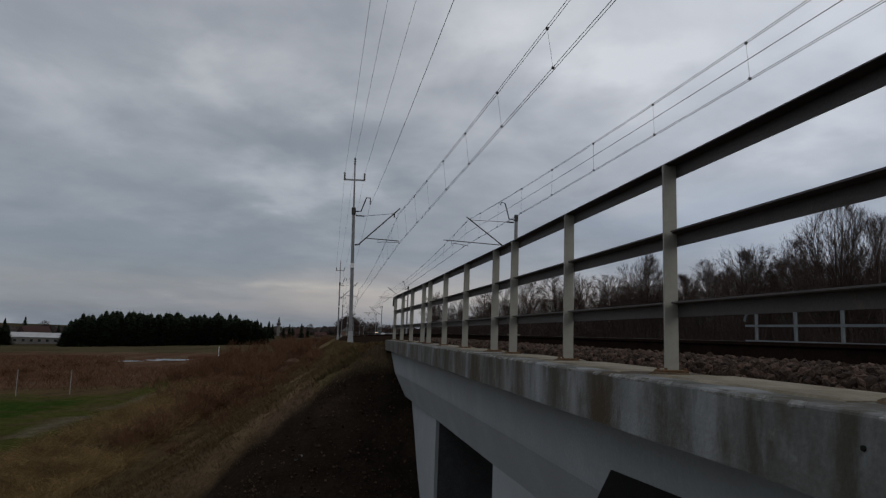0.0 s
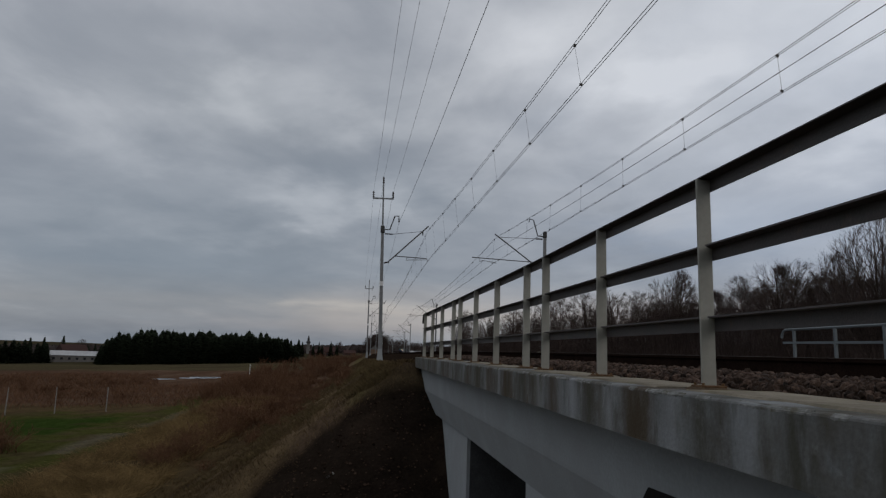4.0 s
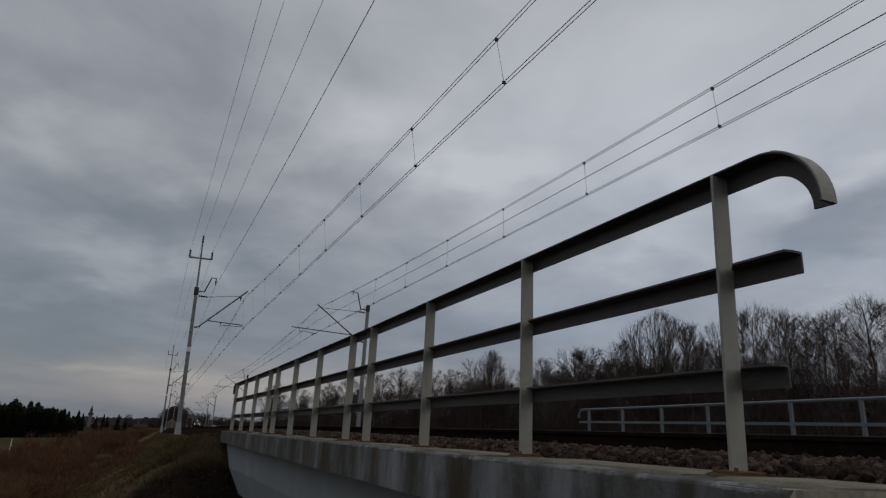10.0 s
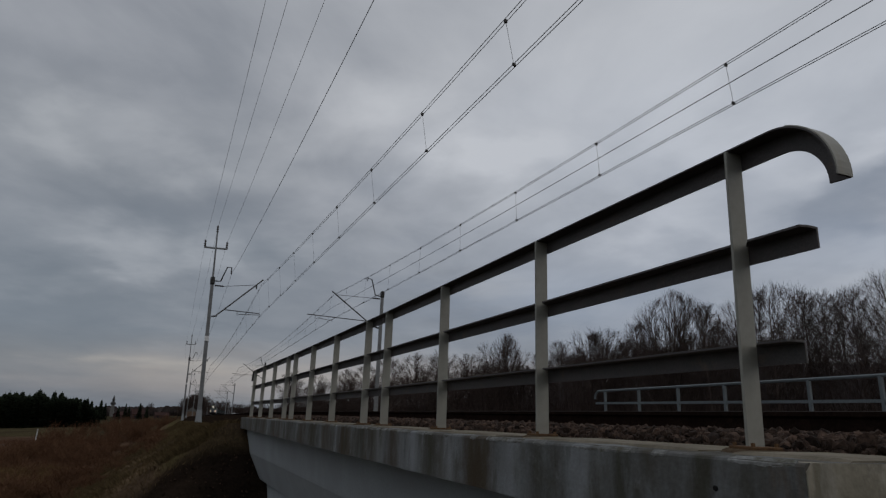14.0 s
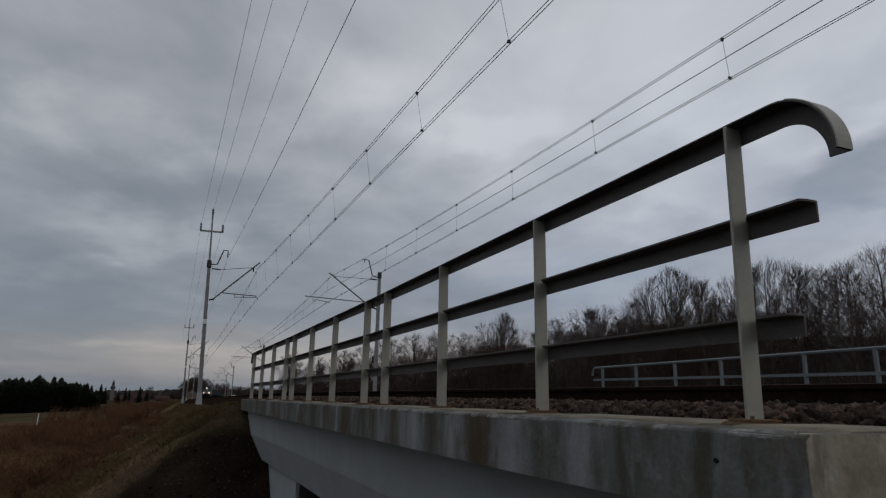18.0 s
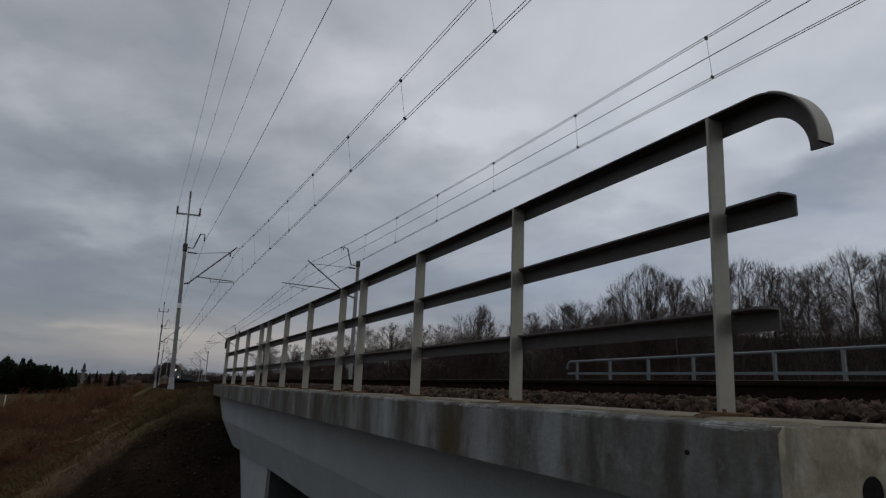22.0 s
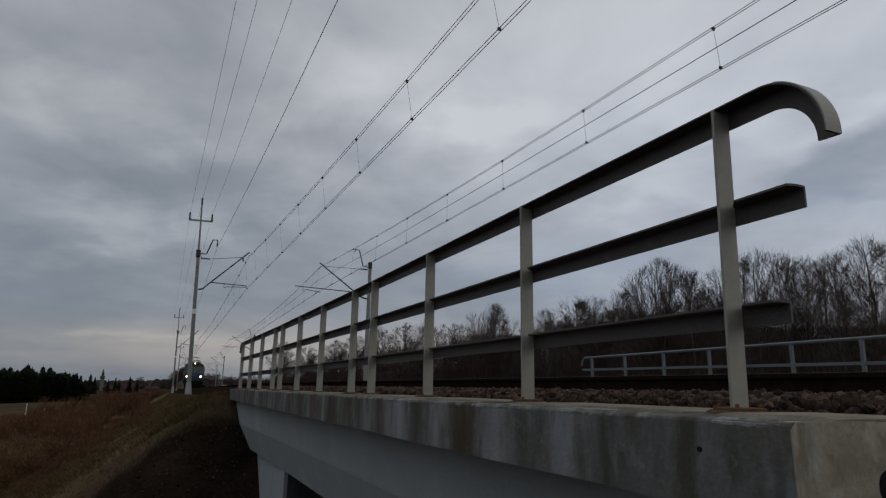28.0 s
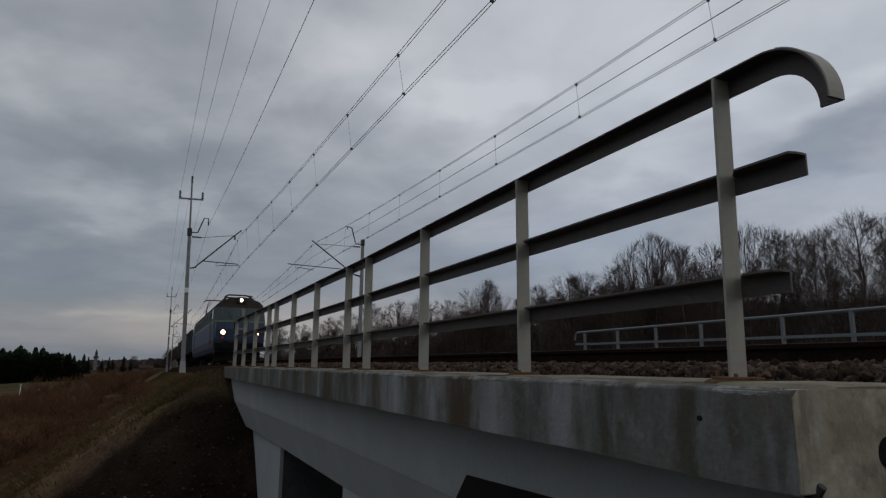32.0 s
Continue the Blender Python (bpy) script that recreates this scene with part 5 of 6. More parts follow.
def plant_shrubs():
    rng = random.Random(8)
    first = [True, True]

    def put(k, x, y, s, sz):
        m = pose(x, y, ground_height(x, y), 0, 0, rng.uniform(0, 360)) @ Matrix.Diagonal((s, s, sz, 1))
        if first[k]:
            first[k] = False
            SHRUBS[k].matrix_basis = m
        else:
            copy_thing(SHRUBS[k], Matrix.Identity(4)).matrix_basis = m
    # brush along the embankment's foot and in the fields
    for _ in range(95):
        y = rng.uniform(43, 112)
        put(rng.randrange(2), rng.uniform(-17 if y > 62 else -12.6, -6.2) - 0.03 * (y - 34) * (y > 62), y, rng.uniform(0.7, 1.4), rng.uniform(0.35, 0.75) if y < 62 else rng.uniform(0.5, 1.1))
    for _ in range(64):
        y = 29 + 32 * rng.random() ** 0.9
        put(rng.randrange(2), -9.0 - 0.6 * rng.random() + 0.02 * (y - 45) + rng.gauss(0, 0.35), y, rng.uniform(0.45, 0.85), rng.uniform(0.3, 0.62))
    for _ in range(40):
        y = rng.uniform(64, 108)
        x = rng.uniform(-60, -16)
        if y > 80 and -0.32 < x / y < -0.21:
            continue
        put(rng.randrange(2), x, y, rng.uniform(0.8, 1.5), rng.uniform(0.35, 0.7))
    for _ in range(75):
        y = rng.uniform(24, 64)
        put(rng.randrange(2), track_x(y) - rng.uniform(4.6, 9.5), y, rng.uniform(0.3, 0.6), rng.uniform(0.12, 0.3))
    for x, y, s in ((-19.0, 35.6, 1.1), (-20.2, 36.4, 1.2), (-21.0, 38.0, 1.0), (-18.8, 33.4, 0.9), (-21.8, 36.8, 1.1), (-10.4, 36.0, 0.8)):
        put(rng.randrange(2), x, y, s, s * 0.7)
    for _ in range(60):
        y = rng.uniform(110, 235)
        put(rng.randrange(2), track_x(y) - rng.uniform(7, 24), y, rng.uniform(1.1, 2.2), rng.uniform(0.9, 1.9))


plant_shrubs()


def build_thicket():
    """Dense leafless undergrowth below the wood, too many stems to count."""
    rng = random.Random(18)
    g = Geo()
    for row in range(10):
        yaw = 5.0
        while yaw < 68:
            x = 26 + row * 4.2 + rng.uniform(-2, 2)
            back = row > 6
            brush = float(np.interp(yaw, [5, 20, 30, 45, 60], [1.4, 2.1, 4.3, 5.3, 5.0]))
            y = x / math.tan(radians(yaw)) + 0.85
            if y < 330:
                z = ground_height(x - 1.8, y)
                h = -z + x / math.sin(radians(yaw)) * math.tan(radians(rng.uniform(0.35, 1.0 if row < 5 else 1.2) * brush))
                w = rng.uniform(1.8, 3.4) * (1.6 if back else 1)
                for _ in range(300):
                    a = rng.uniform(0, 6.283)
                    q = w * math.sqrt(rng.random())
                    p = Vector((x - 1.8 + q * 0.5 * math.cos(a), y + q * 0.5 * math.sin(a), z + h * rng.uniform(-0.02, 0.5)))
                    d = Vector((math.cos(a) * 0.5 + rng.uniform(-0.5, 0.5), math.sin(a) * 0.5 + rng.uniform(-0.5, 0.5), 1.5)).normalized()
                    t = p + d * h * rng.uniform(0.25, 0.55)
                    s = Vector((rng.uniform(-1, 1), rng.uniform(-1, 1), 0)) * rng.uniform(0.014, 0.036) * (3.0 if back else 1)
                    m = p.lerp(t, 0.5) + Vector((rng.uniform(-1, 1), rng.uniform(-1, 1), 0)) * 0.18
                    g.add([p - s, p + s, m + s * 0.7, m - s * 0.7, t], [(0, 1, 2, 3), (3, 2, 4)])
                # brambles and dead leaves near the ground
                if row >= 5:
                    top = -z + x / math.sin(radians(yaw)) * math.tan(radians(brush))
                    for _ in range(420):
                        a = rng.uniform(0, 6.283)
                        q = 3.2 * math.sqrt(rng.random())
                        o = Vector((x - 1.8 + q * 0.6 * math.cos(a), y + q * math.sin(a) * (1 if yaw > 20 else 2.5), -0.8 + (top + z + 0.8) * rng.random() ** 1.5))
                        u = Vector((rng.uniform(-1, 1), rng.uniform(-1, 1), rng.uniform(0.2, 1.2))).normalized() * rng.uniform(0.5, 1.2)
                        s = Vector((rng.uniform(-1, 1), rng.uniform(-1, 1), rng.uniform(-0.5, 0.5))).normalized() * rng.uniform(0.05, 0.13)
                        g.add([o - u * 0.5, o + s, o + u * 0.5, o - s * 0.7], [(0, 1, 2), (0, 2, 3)])
            yaw += rng.uniform(1.0, 2.0) * (0.45 if yaw < 15 else 1)
    tagged(part("thicket", g, THICKET), "dark brown leafless undergrowth below the trees", "undergrowth", kind="stuff")


build_thicket()



def build_conifer(seed):
    rng = random.Random(seed)
    th = thing("conifer", None, "dark green-black conifer in a dense plantation", "tree", "conifer plantation")
    part("trunk", Geo().tube((0, 0, -0.3), (0, 0, 8.4), 0.14, 0.02, 6), BARK, th)
    g = Geo()
    z = 0.3
    while z < 8.9:
        f = 1 - z / 9.1
        r = 1.75 * f ** 0.75 + 0.08
        n = max(int(16 * f) + 5, 5)
        a0 = rng.uniform(0, 6.28)
        for k in range(n):
            a = a0 + 6.283 * k / n + rng.uniform(-0.2, 0.2)
            rr = r * rng.uniform(0.65, 1.18)
            w = 0.28 + 0.2 * f
            d, s = Vector((math.cos(a), math.sin(a), 0)), Vector((-math.sin(a), math.cos(a), 0))
            o = Vector((0, 0, z))
            tip = o + d * rr + Vector((0, 0, rng.uniform(-0.35, 0.1)))
            g.add([o + Vector((0, 0, 0.25)), o + d * rr * 0.55 + s * w, tip, o + d * rr * 0.55 - s * w], [(0, 1, 2, 3)])
            g.add([o + d * rr * 0.5 + Vector((0, 0, -0.3)), o + d * rr * 0.75 + s * w * 0.8, tip + Vector((0, 0, 0.12)), o + d * rr * 0.7 - s * w * 0.8], [(0, 1, 2, 3)])
        z += 0.27 + 0.1 * f
    g.tube((0, 0, 8.6), (0, 0, 9.5), 0.06, 0.0, 4)
    part("crown", g, NEEDLE, th)
    return th


def plant_conifers():
    rng = random.Random(4)
    protos = [build_conifer(k) for k in range(3)]
    used = [False] * 3

    def put(yaw, d, top, broad=1.0):
        x, y = -1.75 + d * math.sin(radians(yaw)), 0.85 + d * math.cos(radians(yaw))
        zb = ground_height(x, y)
        h = (0.13 + d * math.tan(radians(top))) - zb
        k = rng.randrange(3)
        s = max(h, 3) / 9.5
        m = pose(x, y, zb, 0, 0, rng.uniform(0, 360)) @ Matrix.Diagonal((s * broad * rng.uniform(1.3, 2.1), s * broad * rng.uniform(1.3, 2.1), s, 1))
        ob = protos[k] if not used[k] else copy_thing(protos[k], Matrix.Identity(4))
        used[k] = True
        ob.matrix_basis = m
    outline = ([-20.8, -20.2, -19, -18, -17.4, -16, -13.5, -11, -9, -8, -7, -6.3, -5.6], [-0.6, 0.0, 0.25, 0.45, 0.75, 0.7, 0.62, 0.65, 0.6, 0.68, 0.45, 0.2, -0.35])
    for row in range(4):
        yaw = -20.8
        while yaw < -5.6:
            put(yaw, 233 + 7 * row + rng.uniform(-2, 2), float(np.interp(yaw, *outline)) + 0.1 + 0.3 * noise.noise(Vector((yaw * 1.3, row * 0.4, 3.0))) + rng.uniform(-0.05, 0.32) + (0.2 if rng.random() < 0.12 else 0))
            yaw += rng.uniform(0.25, 0.55)
    for row in range(2):
        yaw = -36.0
        while yaw < -24.1:
            put(yaw, 262 + 8 * row, -0.25 + rng.uniform(-0.35, 0.2) - 0.02 * (-24 - yaw))
            yaw += rng.uniform(0.5, 0.9)
    # single ones by the farm and the church
    for yaw, d, top in ((-24.7, 268, 0.13), (-25.6, 270, 0.05), (-23.45, 325, 0.29), (-21.25, 322, -0.31), (-21.7, 330, -0.5), (-5.42, 395, 0.69), (-5.1, 400, 0.45), (-3.65, 405, 0.48), (-3.4, 410, 0.3), (-2.63, 415, 0.56), (-2.1, 405, 0.25), (-4.15, 400, 0.3)):
        put(yaw, d, top, 0.6)


plant_conifers()


def build_grass():
    """Dead grass blades on the bank, tall reeds by the ditch, clods on the bare cone."""
    rng = random.Random(31)

    def blades(count, place, h0, h1, w, lean=0.8):
        g = Geo()
        for _ in range(count):
            x, y = place()
            z = ground_height(x, y) - 0.03
            a = rng.uniform(0, 6.283)
            h = rng.uniform(h0, h1)
            dx, dy = math.cos(a) * w, math.sin(a) * w
            lx, ly = rng.uniform(-lean, lean) * h, rng.uniform(-lean, lean) * h
            g.add([(x - dx, y - dy, z), (x + dx, y + dy, z), (x + lx * 0.4 + dx * 0.6, y + ly * 0.4 + dy * 0.6, z + h * 0.6), (x + lx, y + ly, z + h)], [(0, 1, 2), (0, 2, 3)])
        return g

    def bank():
        while True:
            y = 15 + 45 * rng.random() ** 1.7
            x = rng.uniform(-11, track_x(y) - 2.5)
            if noise.noise(Vector((x * 0.5, y * 0.5, 3.0))) > -0.45 + rng.uniform(-0.3, 0.3):
                if y > 17.3 + rng.uniform(0, 0.8) or (17.0 - y) < rng.uniform(0.1, 0.42) * max(track_x(y) - 3.13 - x, 0):
                    return x, y
    tagged(part("bank_grass", blades(90000, bank, 0.04, 0.14, 0.006), DRY_GRASS), "dead yellow-brown grass on the embankment", "grass", kind="stuff")

    def tufts():
        """Denser tufts along the crest and down the slope."""
        while True:
            y = 17.3 + 40 * rng.random() ** 1.4
            x = track_x(y) - 3.0 - 6.5 * rng.random() ** 1.4
            if noise.noise(Vector((x * 1.1, y * 1.1, 12.0))) > 0.12:
                return x, y
    tagged(part("bank_tufts", blades(22000, tufts, 0.05, 0.15, 0.005, 1.3), BANK_GRASS), "yellow-brown winter grass tufts on the embankment", "grass", kind="stuff")

    def cone():
        while True:
            x, y = rng.uniform(-9.5, -3.0), rng.uniform(9.0, 17.0)
            if noise.noise(Vector((x * 0.9, y * 0.9, 5.0))) > 0.1 and ground_height(x, y) > field_z(x) + 0.3:
                return x, y
    tagged(part("dead_stalks", blades(2600, cone, 0.02, 0.07, 0.004, 1.4), DRY_GRASS), "brown dead leaves and stalks on bare dark soil", "dead weeds", kind="stuff")

    def tussocks(count, per):
        """Rounded clumps of fine dead reeds, each fanning from its root."""
        g = Geo()
        done = 0
        while done < count:
            y, x = rng.uniform(15, 60), rng.uniform(-13.6, -9.0)
            if noise.noise(Vector((x * 0.22, y * 0.16, 7.0))) < -0.2 + rng.uniform(-0.2, 0.2):
                continue
            done += 1
            z = ground_height(x, y) - 0.04
            size = rng.uniform(0.7, 1.35)
            for _ in range(per):
                a, tilt = rng.uniform(0, 6.283), 0.95 * rng.random() ** 0.8
                o = Vector((x + rng.gauss(0, 0.13), y + rng.gauss(0, 0.13), z))
                d = Vector((math.cos(a) * math.sin(tilt), math.sin(a) * math.sin(tilt), math.cos(tilt)))
                ln = size * rng.uniform(0.5, 1.1)
                w = d.cross(Vector((math.sin(a), -math.cos(a), 0.3))).normalized() * 0.009
                mid = o + d * ln * 0.55
                tip = mid + (d + Vector((math.cos(a), math.sin(a), -0.7)) * 0.7).normalized() * ln * 0.45
                g.add([o - w, o + w, mid + w * 0.7, mid - w * 0.7, tip], [(0, 1, 2, 3), (3, 2, 4)])
        return g
    tagged(part("reeds", tussocks(1700, 42), REED), "tan dead reeds in soft clumps along the ditch", "reeds", kind="stuff")

    def fields():
        while True:
            x, y = rng.uniform(-65, -9), rng.uniform(58, 130)
            if not (y > 92 and -0.31 < x / y < -0.22):
                return x, y
    tagged(part("field_grass", blades(26000, fields, 0.2, 0.6, 0.022), TWIG_RED), "brown weeds and stubble in the field", "weeds", kind="stuff")
    g = Geo()
    for _ in range(6500):
        y = rng.uniform(9.5, 16.9)
        x = rng.uniform(-8, 0.1)
        if 17.2 - y < 0.6 * max(track_x(y) - 3.13 - x, 0):
            continue
        r = 0.008 + 0.04 * rng.random() ** 2
        z = ground_height(x, y) + r * 0.2
        a = rng.uniform(0, 6.28)
        v = [(x + r * rng.uniform(0.7, 1.3) * math.cos(a + k * 1.571), y + r * rng.uniform(0.7, 1.3) * math.sin(a + k * 1.571), z + rng.uniform(-0.3, 0.3) * r) for k in range(4)]
        g.add([*v, (x, y, z + r * 0.8), (x, y, z - r)], [(0, 1, 4), (1, 2, 4), (2, 3, 4), (3, 0, 4), (1, 0, 5), (2, 1, 5), (3, 2, 5), (0, 3, 5)])
    tagged(part("soil_clods", g, CLOD), "dark clods and stones on the bare slope", "soil", kind="stuff")


build_grass()


# ---- fields and distance ----
WALL_PALE = mat("pale_plaster", (0.17, 0.165, 0.16), 0.9, 0, (0.12, 0.115, 0.11), 0.6, 8, 0.1)
ROOF_PALE = mat("pale_roof_sheet", (0.36, 0.365, 0.375), 0.6, 0, (0.26, 0.265, 0.27), 0.4, 6, 0.1)
ROOF_RED = mat("red_roof_tiles", (0.05, 0.026, 0.023), 0.9, 0, (0.034, 0.019, 0.017), 0.5, 8, 0.2)
GLASS_DARK = mat("dark_window", (0.03, 0.033, 0.038), 0.2, 0, (0.02, 0.022, 0.025), 1, 8, 0.0)
PALE_WOOD = mat("weathered_pale_wood", (0.26, 0.25, 0.24), 0.9, 0, (0.18, 0.175, 0.165), 2.0, 20, 0.2)
WATER = mat("pale_standing_water", (0.35, 0.37, 0.40), 0.12, 0, (0.28, 0.3, 0.33), 0.3, 2, 0.02)


def on_bearing(yaw, d):
    x, y = -1.75 + d * math.sin(radians(yaw)), 0.85 + d * math.cos(radians(yaw))
    return x, y


def build_house(name, yaw, d, w, depth, wall_h, roof_h, wall, roof, label, turn=0, windows=4):
    x, y = on_bearing(yaw, d)
    th = thing(name, pose(x, y, ground_height(x, y) - 0.2, 0, 0, -yaw + turn), label, "house", "far buildings")
    part("wall", Geo().box(0, 0, wall_h / 2, w, depth, wall_h), wall, th)
    e = 0.35
    g = Geo()
    g.loft([[(-w / 2 - e, -depth / 2 - e, wall_h - 0.1), (-w / 2 - e, 0, wall_h + roof_h), (-w / 2 - e, depth / 2 + e, wall_h - 0.1)], [(w / 2 + e, -depth / 2 - e, wall_h - 0.1), (w / 2 + e, 0, wall_h + roof_h), (w / 2 + e, depth / 2 + e, wall_h - 0.1)]])
    part("roof", g, roof, th)
    for k in range(windows):
        part("window", Geo().box(-w / 2 + w * (k + 0.5) / windows, -depth / 2 - 0.03, wall_h * 0.52, w / windows * 0.35, 0.08, wall_h * 0.34), GLASS_DARK, th)
    return th


build_house("farm_shed", -22.4, 280, 17.5, 8, 2.6, 1.6, WALL_PALE, ROOF_PALE, "long low pale shed with a white roof", 0, 7)
build_house("farmhouse", -22.8, 300, 9, 8, 4.2, 2.6, WALL_PALE, ROOF_RED, "pale farmhouse with a reddish roof behind the shed", 20, 3)
build_house("trackside_shed", 4.9, 330, 5, 4, 3.0, 1.0, WALL_PALE, ROOF_PALE, "far pale shed beside the line", 0, 1)
build_house("trackside_shed", 6.3, 345, 9, 5, 2.6, 1.2, WALL_PALE, ROOF_PALE, "far pale shed beside the line", 0, 2)

WALL_BRICK = mat("dark_red_brick", (0.085, 0.05, 0.042), 0.9, 0, (0.06, 0.036, 0.031), 0.6, 8, 0.1)
build_house("house", -2.78, 430, 6.5, 7, 3.0, 2.9, WALL_BRICK, ROOF_RED, "far brick house with a dark red roof", 12, 2)
build_house("house", -1.0, 470, 8, 7, 2.2, 1.9, WALL_BRICK, ROOF_RED, "far low brick house with a dark red roof", 10, 3)
build_house("house", -3.9, 480, 7, 7, 2.4, 2.2, WALL_BRICK, ROOF_RED, "far brick house with a dark red roof", 40, 3)

WALL_TAN = mat("tan_plaster", (0.20, 0.14, 0.10), 0.9, 0, (0.14, 0.1, 0.075), 0.6, 8, 0.1)
build_house("trackside_hut", 1.25, 262, 2.8, 3.0, 3.0, 1.5, WALL_TAN, WALL_PALE, "small tan hut with a grey gable roof beside the line", 88, 1)


def build_steeple():
    x, y = on_bearing(-4.6, 620)
    th = thing("church", pose(x, y, ground_height(x, y), 0, 0, 0), "far church with a slim pale tower and dark spire", "church", "far buildings")
    part("tower", Geo().box(0, 0, 4.9, 2.5, 2.5, 9.8), WALL_PALE, th)
    g = Geo()
    for z0, r0, z1, r1 in ((9.8, 2.1, 11.2, 2.0), (11.2, 2.0, 12.8, 0.9), (12.8, 0.9, 13.8, 1.2), (13.8, 1.2, 17.6, 0.1)):
        g.tube((0, 0, z0), (0, 0, z1), r0, r1, 8)
    part("spire", g, DARK_STEEL, th)
    part("nave", Geo().box(6, 4, 1.9, 11, 7, 3.8), WALL_PALE, th)


build_steeple()


def build_fence_posts():
    g = Geo()
    g.tube((0, 0, -0.3), (0, 0, 1.7), 0.04, 0.035, 8)
    me = mesh_of("fence_post", g, PALE_WOOD)
    for x, y, s in ((-27.6, 52.5, 1.2), (-24.7, 53.7, 1.15), (-21.4, 54.8, 1.15), (-31.0, 51.3, 1.2)):
        ob = part("fence_post", me, None, None, at=pose(x, y, ground_height(x, y), random.uniform(-3, 3), random.uniform(-3, 3), 0) @ Matrix.Diagonal((1, 1, s, 1)))
        tagged(ob, "pale thin fence post standing in weeds", "fence post", "fence posts in the field")
    g = Geo()
    g.tube((0, 0, -0.3), (0, 0, 1.7), 0.09, 0.08, 10)
    me = mesh_of("marker_post", g, WHITE)
    for x, y, s in ((-23.3, 131.6, 1.2), (-20.3, 130.2, 0.7)):
        ob = part("marker_post", me, None, None, at=pose(x, y, ground_height(x, y)) @ Matrix.Diagonal((1, 1, s, 1)))
        tagged(ob, "stout white marker post at the field's edge", "marker post", "marker posts")


build_fence_posts()


def build_puddles():
    rng = random.Random(12)
    for cx, cy, rx, ry in ((-33.6, 112.5, 1.7, 1.7), (-30.6, 114.5, 1.2, 0.9), (-28.4, 115.8, 2.2, 1.8), (-26.0, 118.0, 1.2, 1.0), (-19.3, 110.0, 0.9, 0.8)):
        g = Geo()
        ring = []
        for k in range(28):
            a = 6.283 * k / 28
            rr = 1 + 0.35 * noise.noise(Vector((math.cos(a) * 1.5 + cx, math.sin(a) * 1.5, 0)))
            ring.append((rx * rr * math.cos(a), ry * rr * math.sin(a)))
        zt = max(ground_height(cx + px, cy + py) for px, py in ring) + 0.03
        zt = max(zt, ground_height(cx, cy) + 0.05)
        g.loft([[(px, py, -0.12) for px, py in ring], [(px * 0.98, py * 0.98, 0) for px, py in ring]])
        ob = part("puddle", g, WATER, at=pose(cx, cy, zt))
        tagged(ob, "pale standing water in the brown field", "puddle", "puddles in the field")


build_puddles()


def build_litter():
    rng = random.Random(3)
    spots = [(-2.33, 15.18), (-2.24, 15.24), (-3.1, 14.2)]
    for k, (x, y) in enumerate(spots):
        g = Geo()
        w = 0.09 if k < 1 else 0.04
        v = []
        for j in range(4):
            for i in range(4):
                v.append(((i / 3 - 0.5) * w, (j / 3 - 0.5) * w * 1.3, 0.03 * rng.random()))
        q = [(j * 4 + i, j * 4 + i + 1, j * 4 + i + 5, j * 4 + i + 4) for j in range(3) for i in range(3)]
        n = len(v)
        v += [(a, b, c - 0.004) for a, b, c in v]
        g.add(v, q + [tuple(n + i for i in reversed(f)) for f in q])
        ob = part("paper_scrap", g, PALE_WOOD, at=pose(x, y, ground_height(x, y) + 0.01, rng.uniform(15, 45), rng.uniform(-20, 20), rng.uniform(0, 360)))
        tagged(ob, "crumpled white scrap on the dark slope", "litter", "litter on the slope")


build_litter()


FAR_WOOD = mat("far_brown_woods", (0.055, 0.045, 0.042), 0.95, 0, (0.032, 0.027, 0.026), 0.05, 0.6, 0.0, rand=0.3)


def build_far_woods():
    """Low woods on the horizon, one sheet of clumps."""
    rng = random.Random(14)
    g = Geo()
    for _ in range(2600):
        yaw = rng.uniform(-60, 14)
        d = rng.uniform(650, 1500)
        if -21 < yaw < -5 and rng.random() < 0.5:
            continue
        x, y = on_bearing(yaw, d)
        z = ground_height(x, y) if abs(x) < 2900 else -30
        h = rng.uniform(3, 9) * (1 if d < 1000 else 1.3)
        w = rng.uniform(4, 11)
        n = 7
        ring = [(x + w * math.cos(6.283 * k / n) * rng.uniform(0.7, 1.2), y + w * math.sin(6.283 * k / n) * rng.uniform(0.7, 1.2), z + h * rng.uniform(0.25, 0.6)) for k in range(n)]
        foot = [(x + w * 0.9 * math.cos(6.283 * k / n), y + w * 0.9 * math.sin(6.283 * k / n), z - 2) for k in range(n)]
        crown = [(x + w * 0.5 * math.cos(6.283 * k / n) * rng.uniform(0.4, 1.2), y + w * 0.5 * math.sin(6.283 * k / n) * rng.uniform(0.4, 1.2), z + h * rng.uniform(0.75, 1.1)) for k in range(n)]
        g.loft([foot, ring, crown])
    tagged(part("far_woods", g, FAR_WOOD), "low brown woods on the far horizon", "woods", kind="stuff")


build_far_woods()
# lone round trees and hedge by the bend of the line
for yaw, d, top, k in ((1.7, 400, 1.6, 4), (2.3, 410, 1.3, 2), (3.3, 520, 0.75, 4), (3.9, 530, 0.8, 2), (4.5, 540, 0.75, 2), (5.0, 520, 0.7, 4), (-1.9, 440, 0.55, 2), (0.2, 430, 0.4, 4), (-22.2, 320, 0.0, 2), (1.1, 420, 0.8, 4)):
    x, y = on_bearing(yaw, d)
    zb = ground_height(x, y)
    s = (d * math.tan(radians(top)) - zb) / 11.0
    ob = copy_thing(VARIANTS[k], Matrix.Identity(4))
    ob.matrix_basis = pose(x, y, zb, 0, 0, yaw * 50) @ Matrix.Diagonal((s * 1.5, s * 1.5, s, 1))


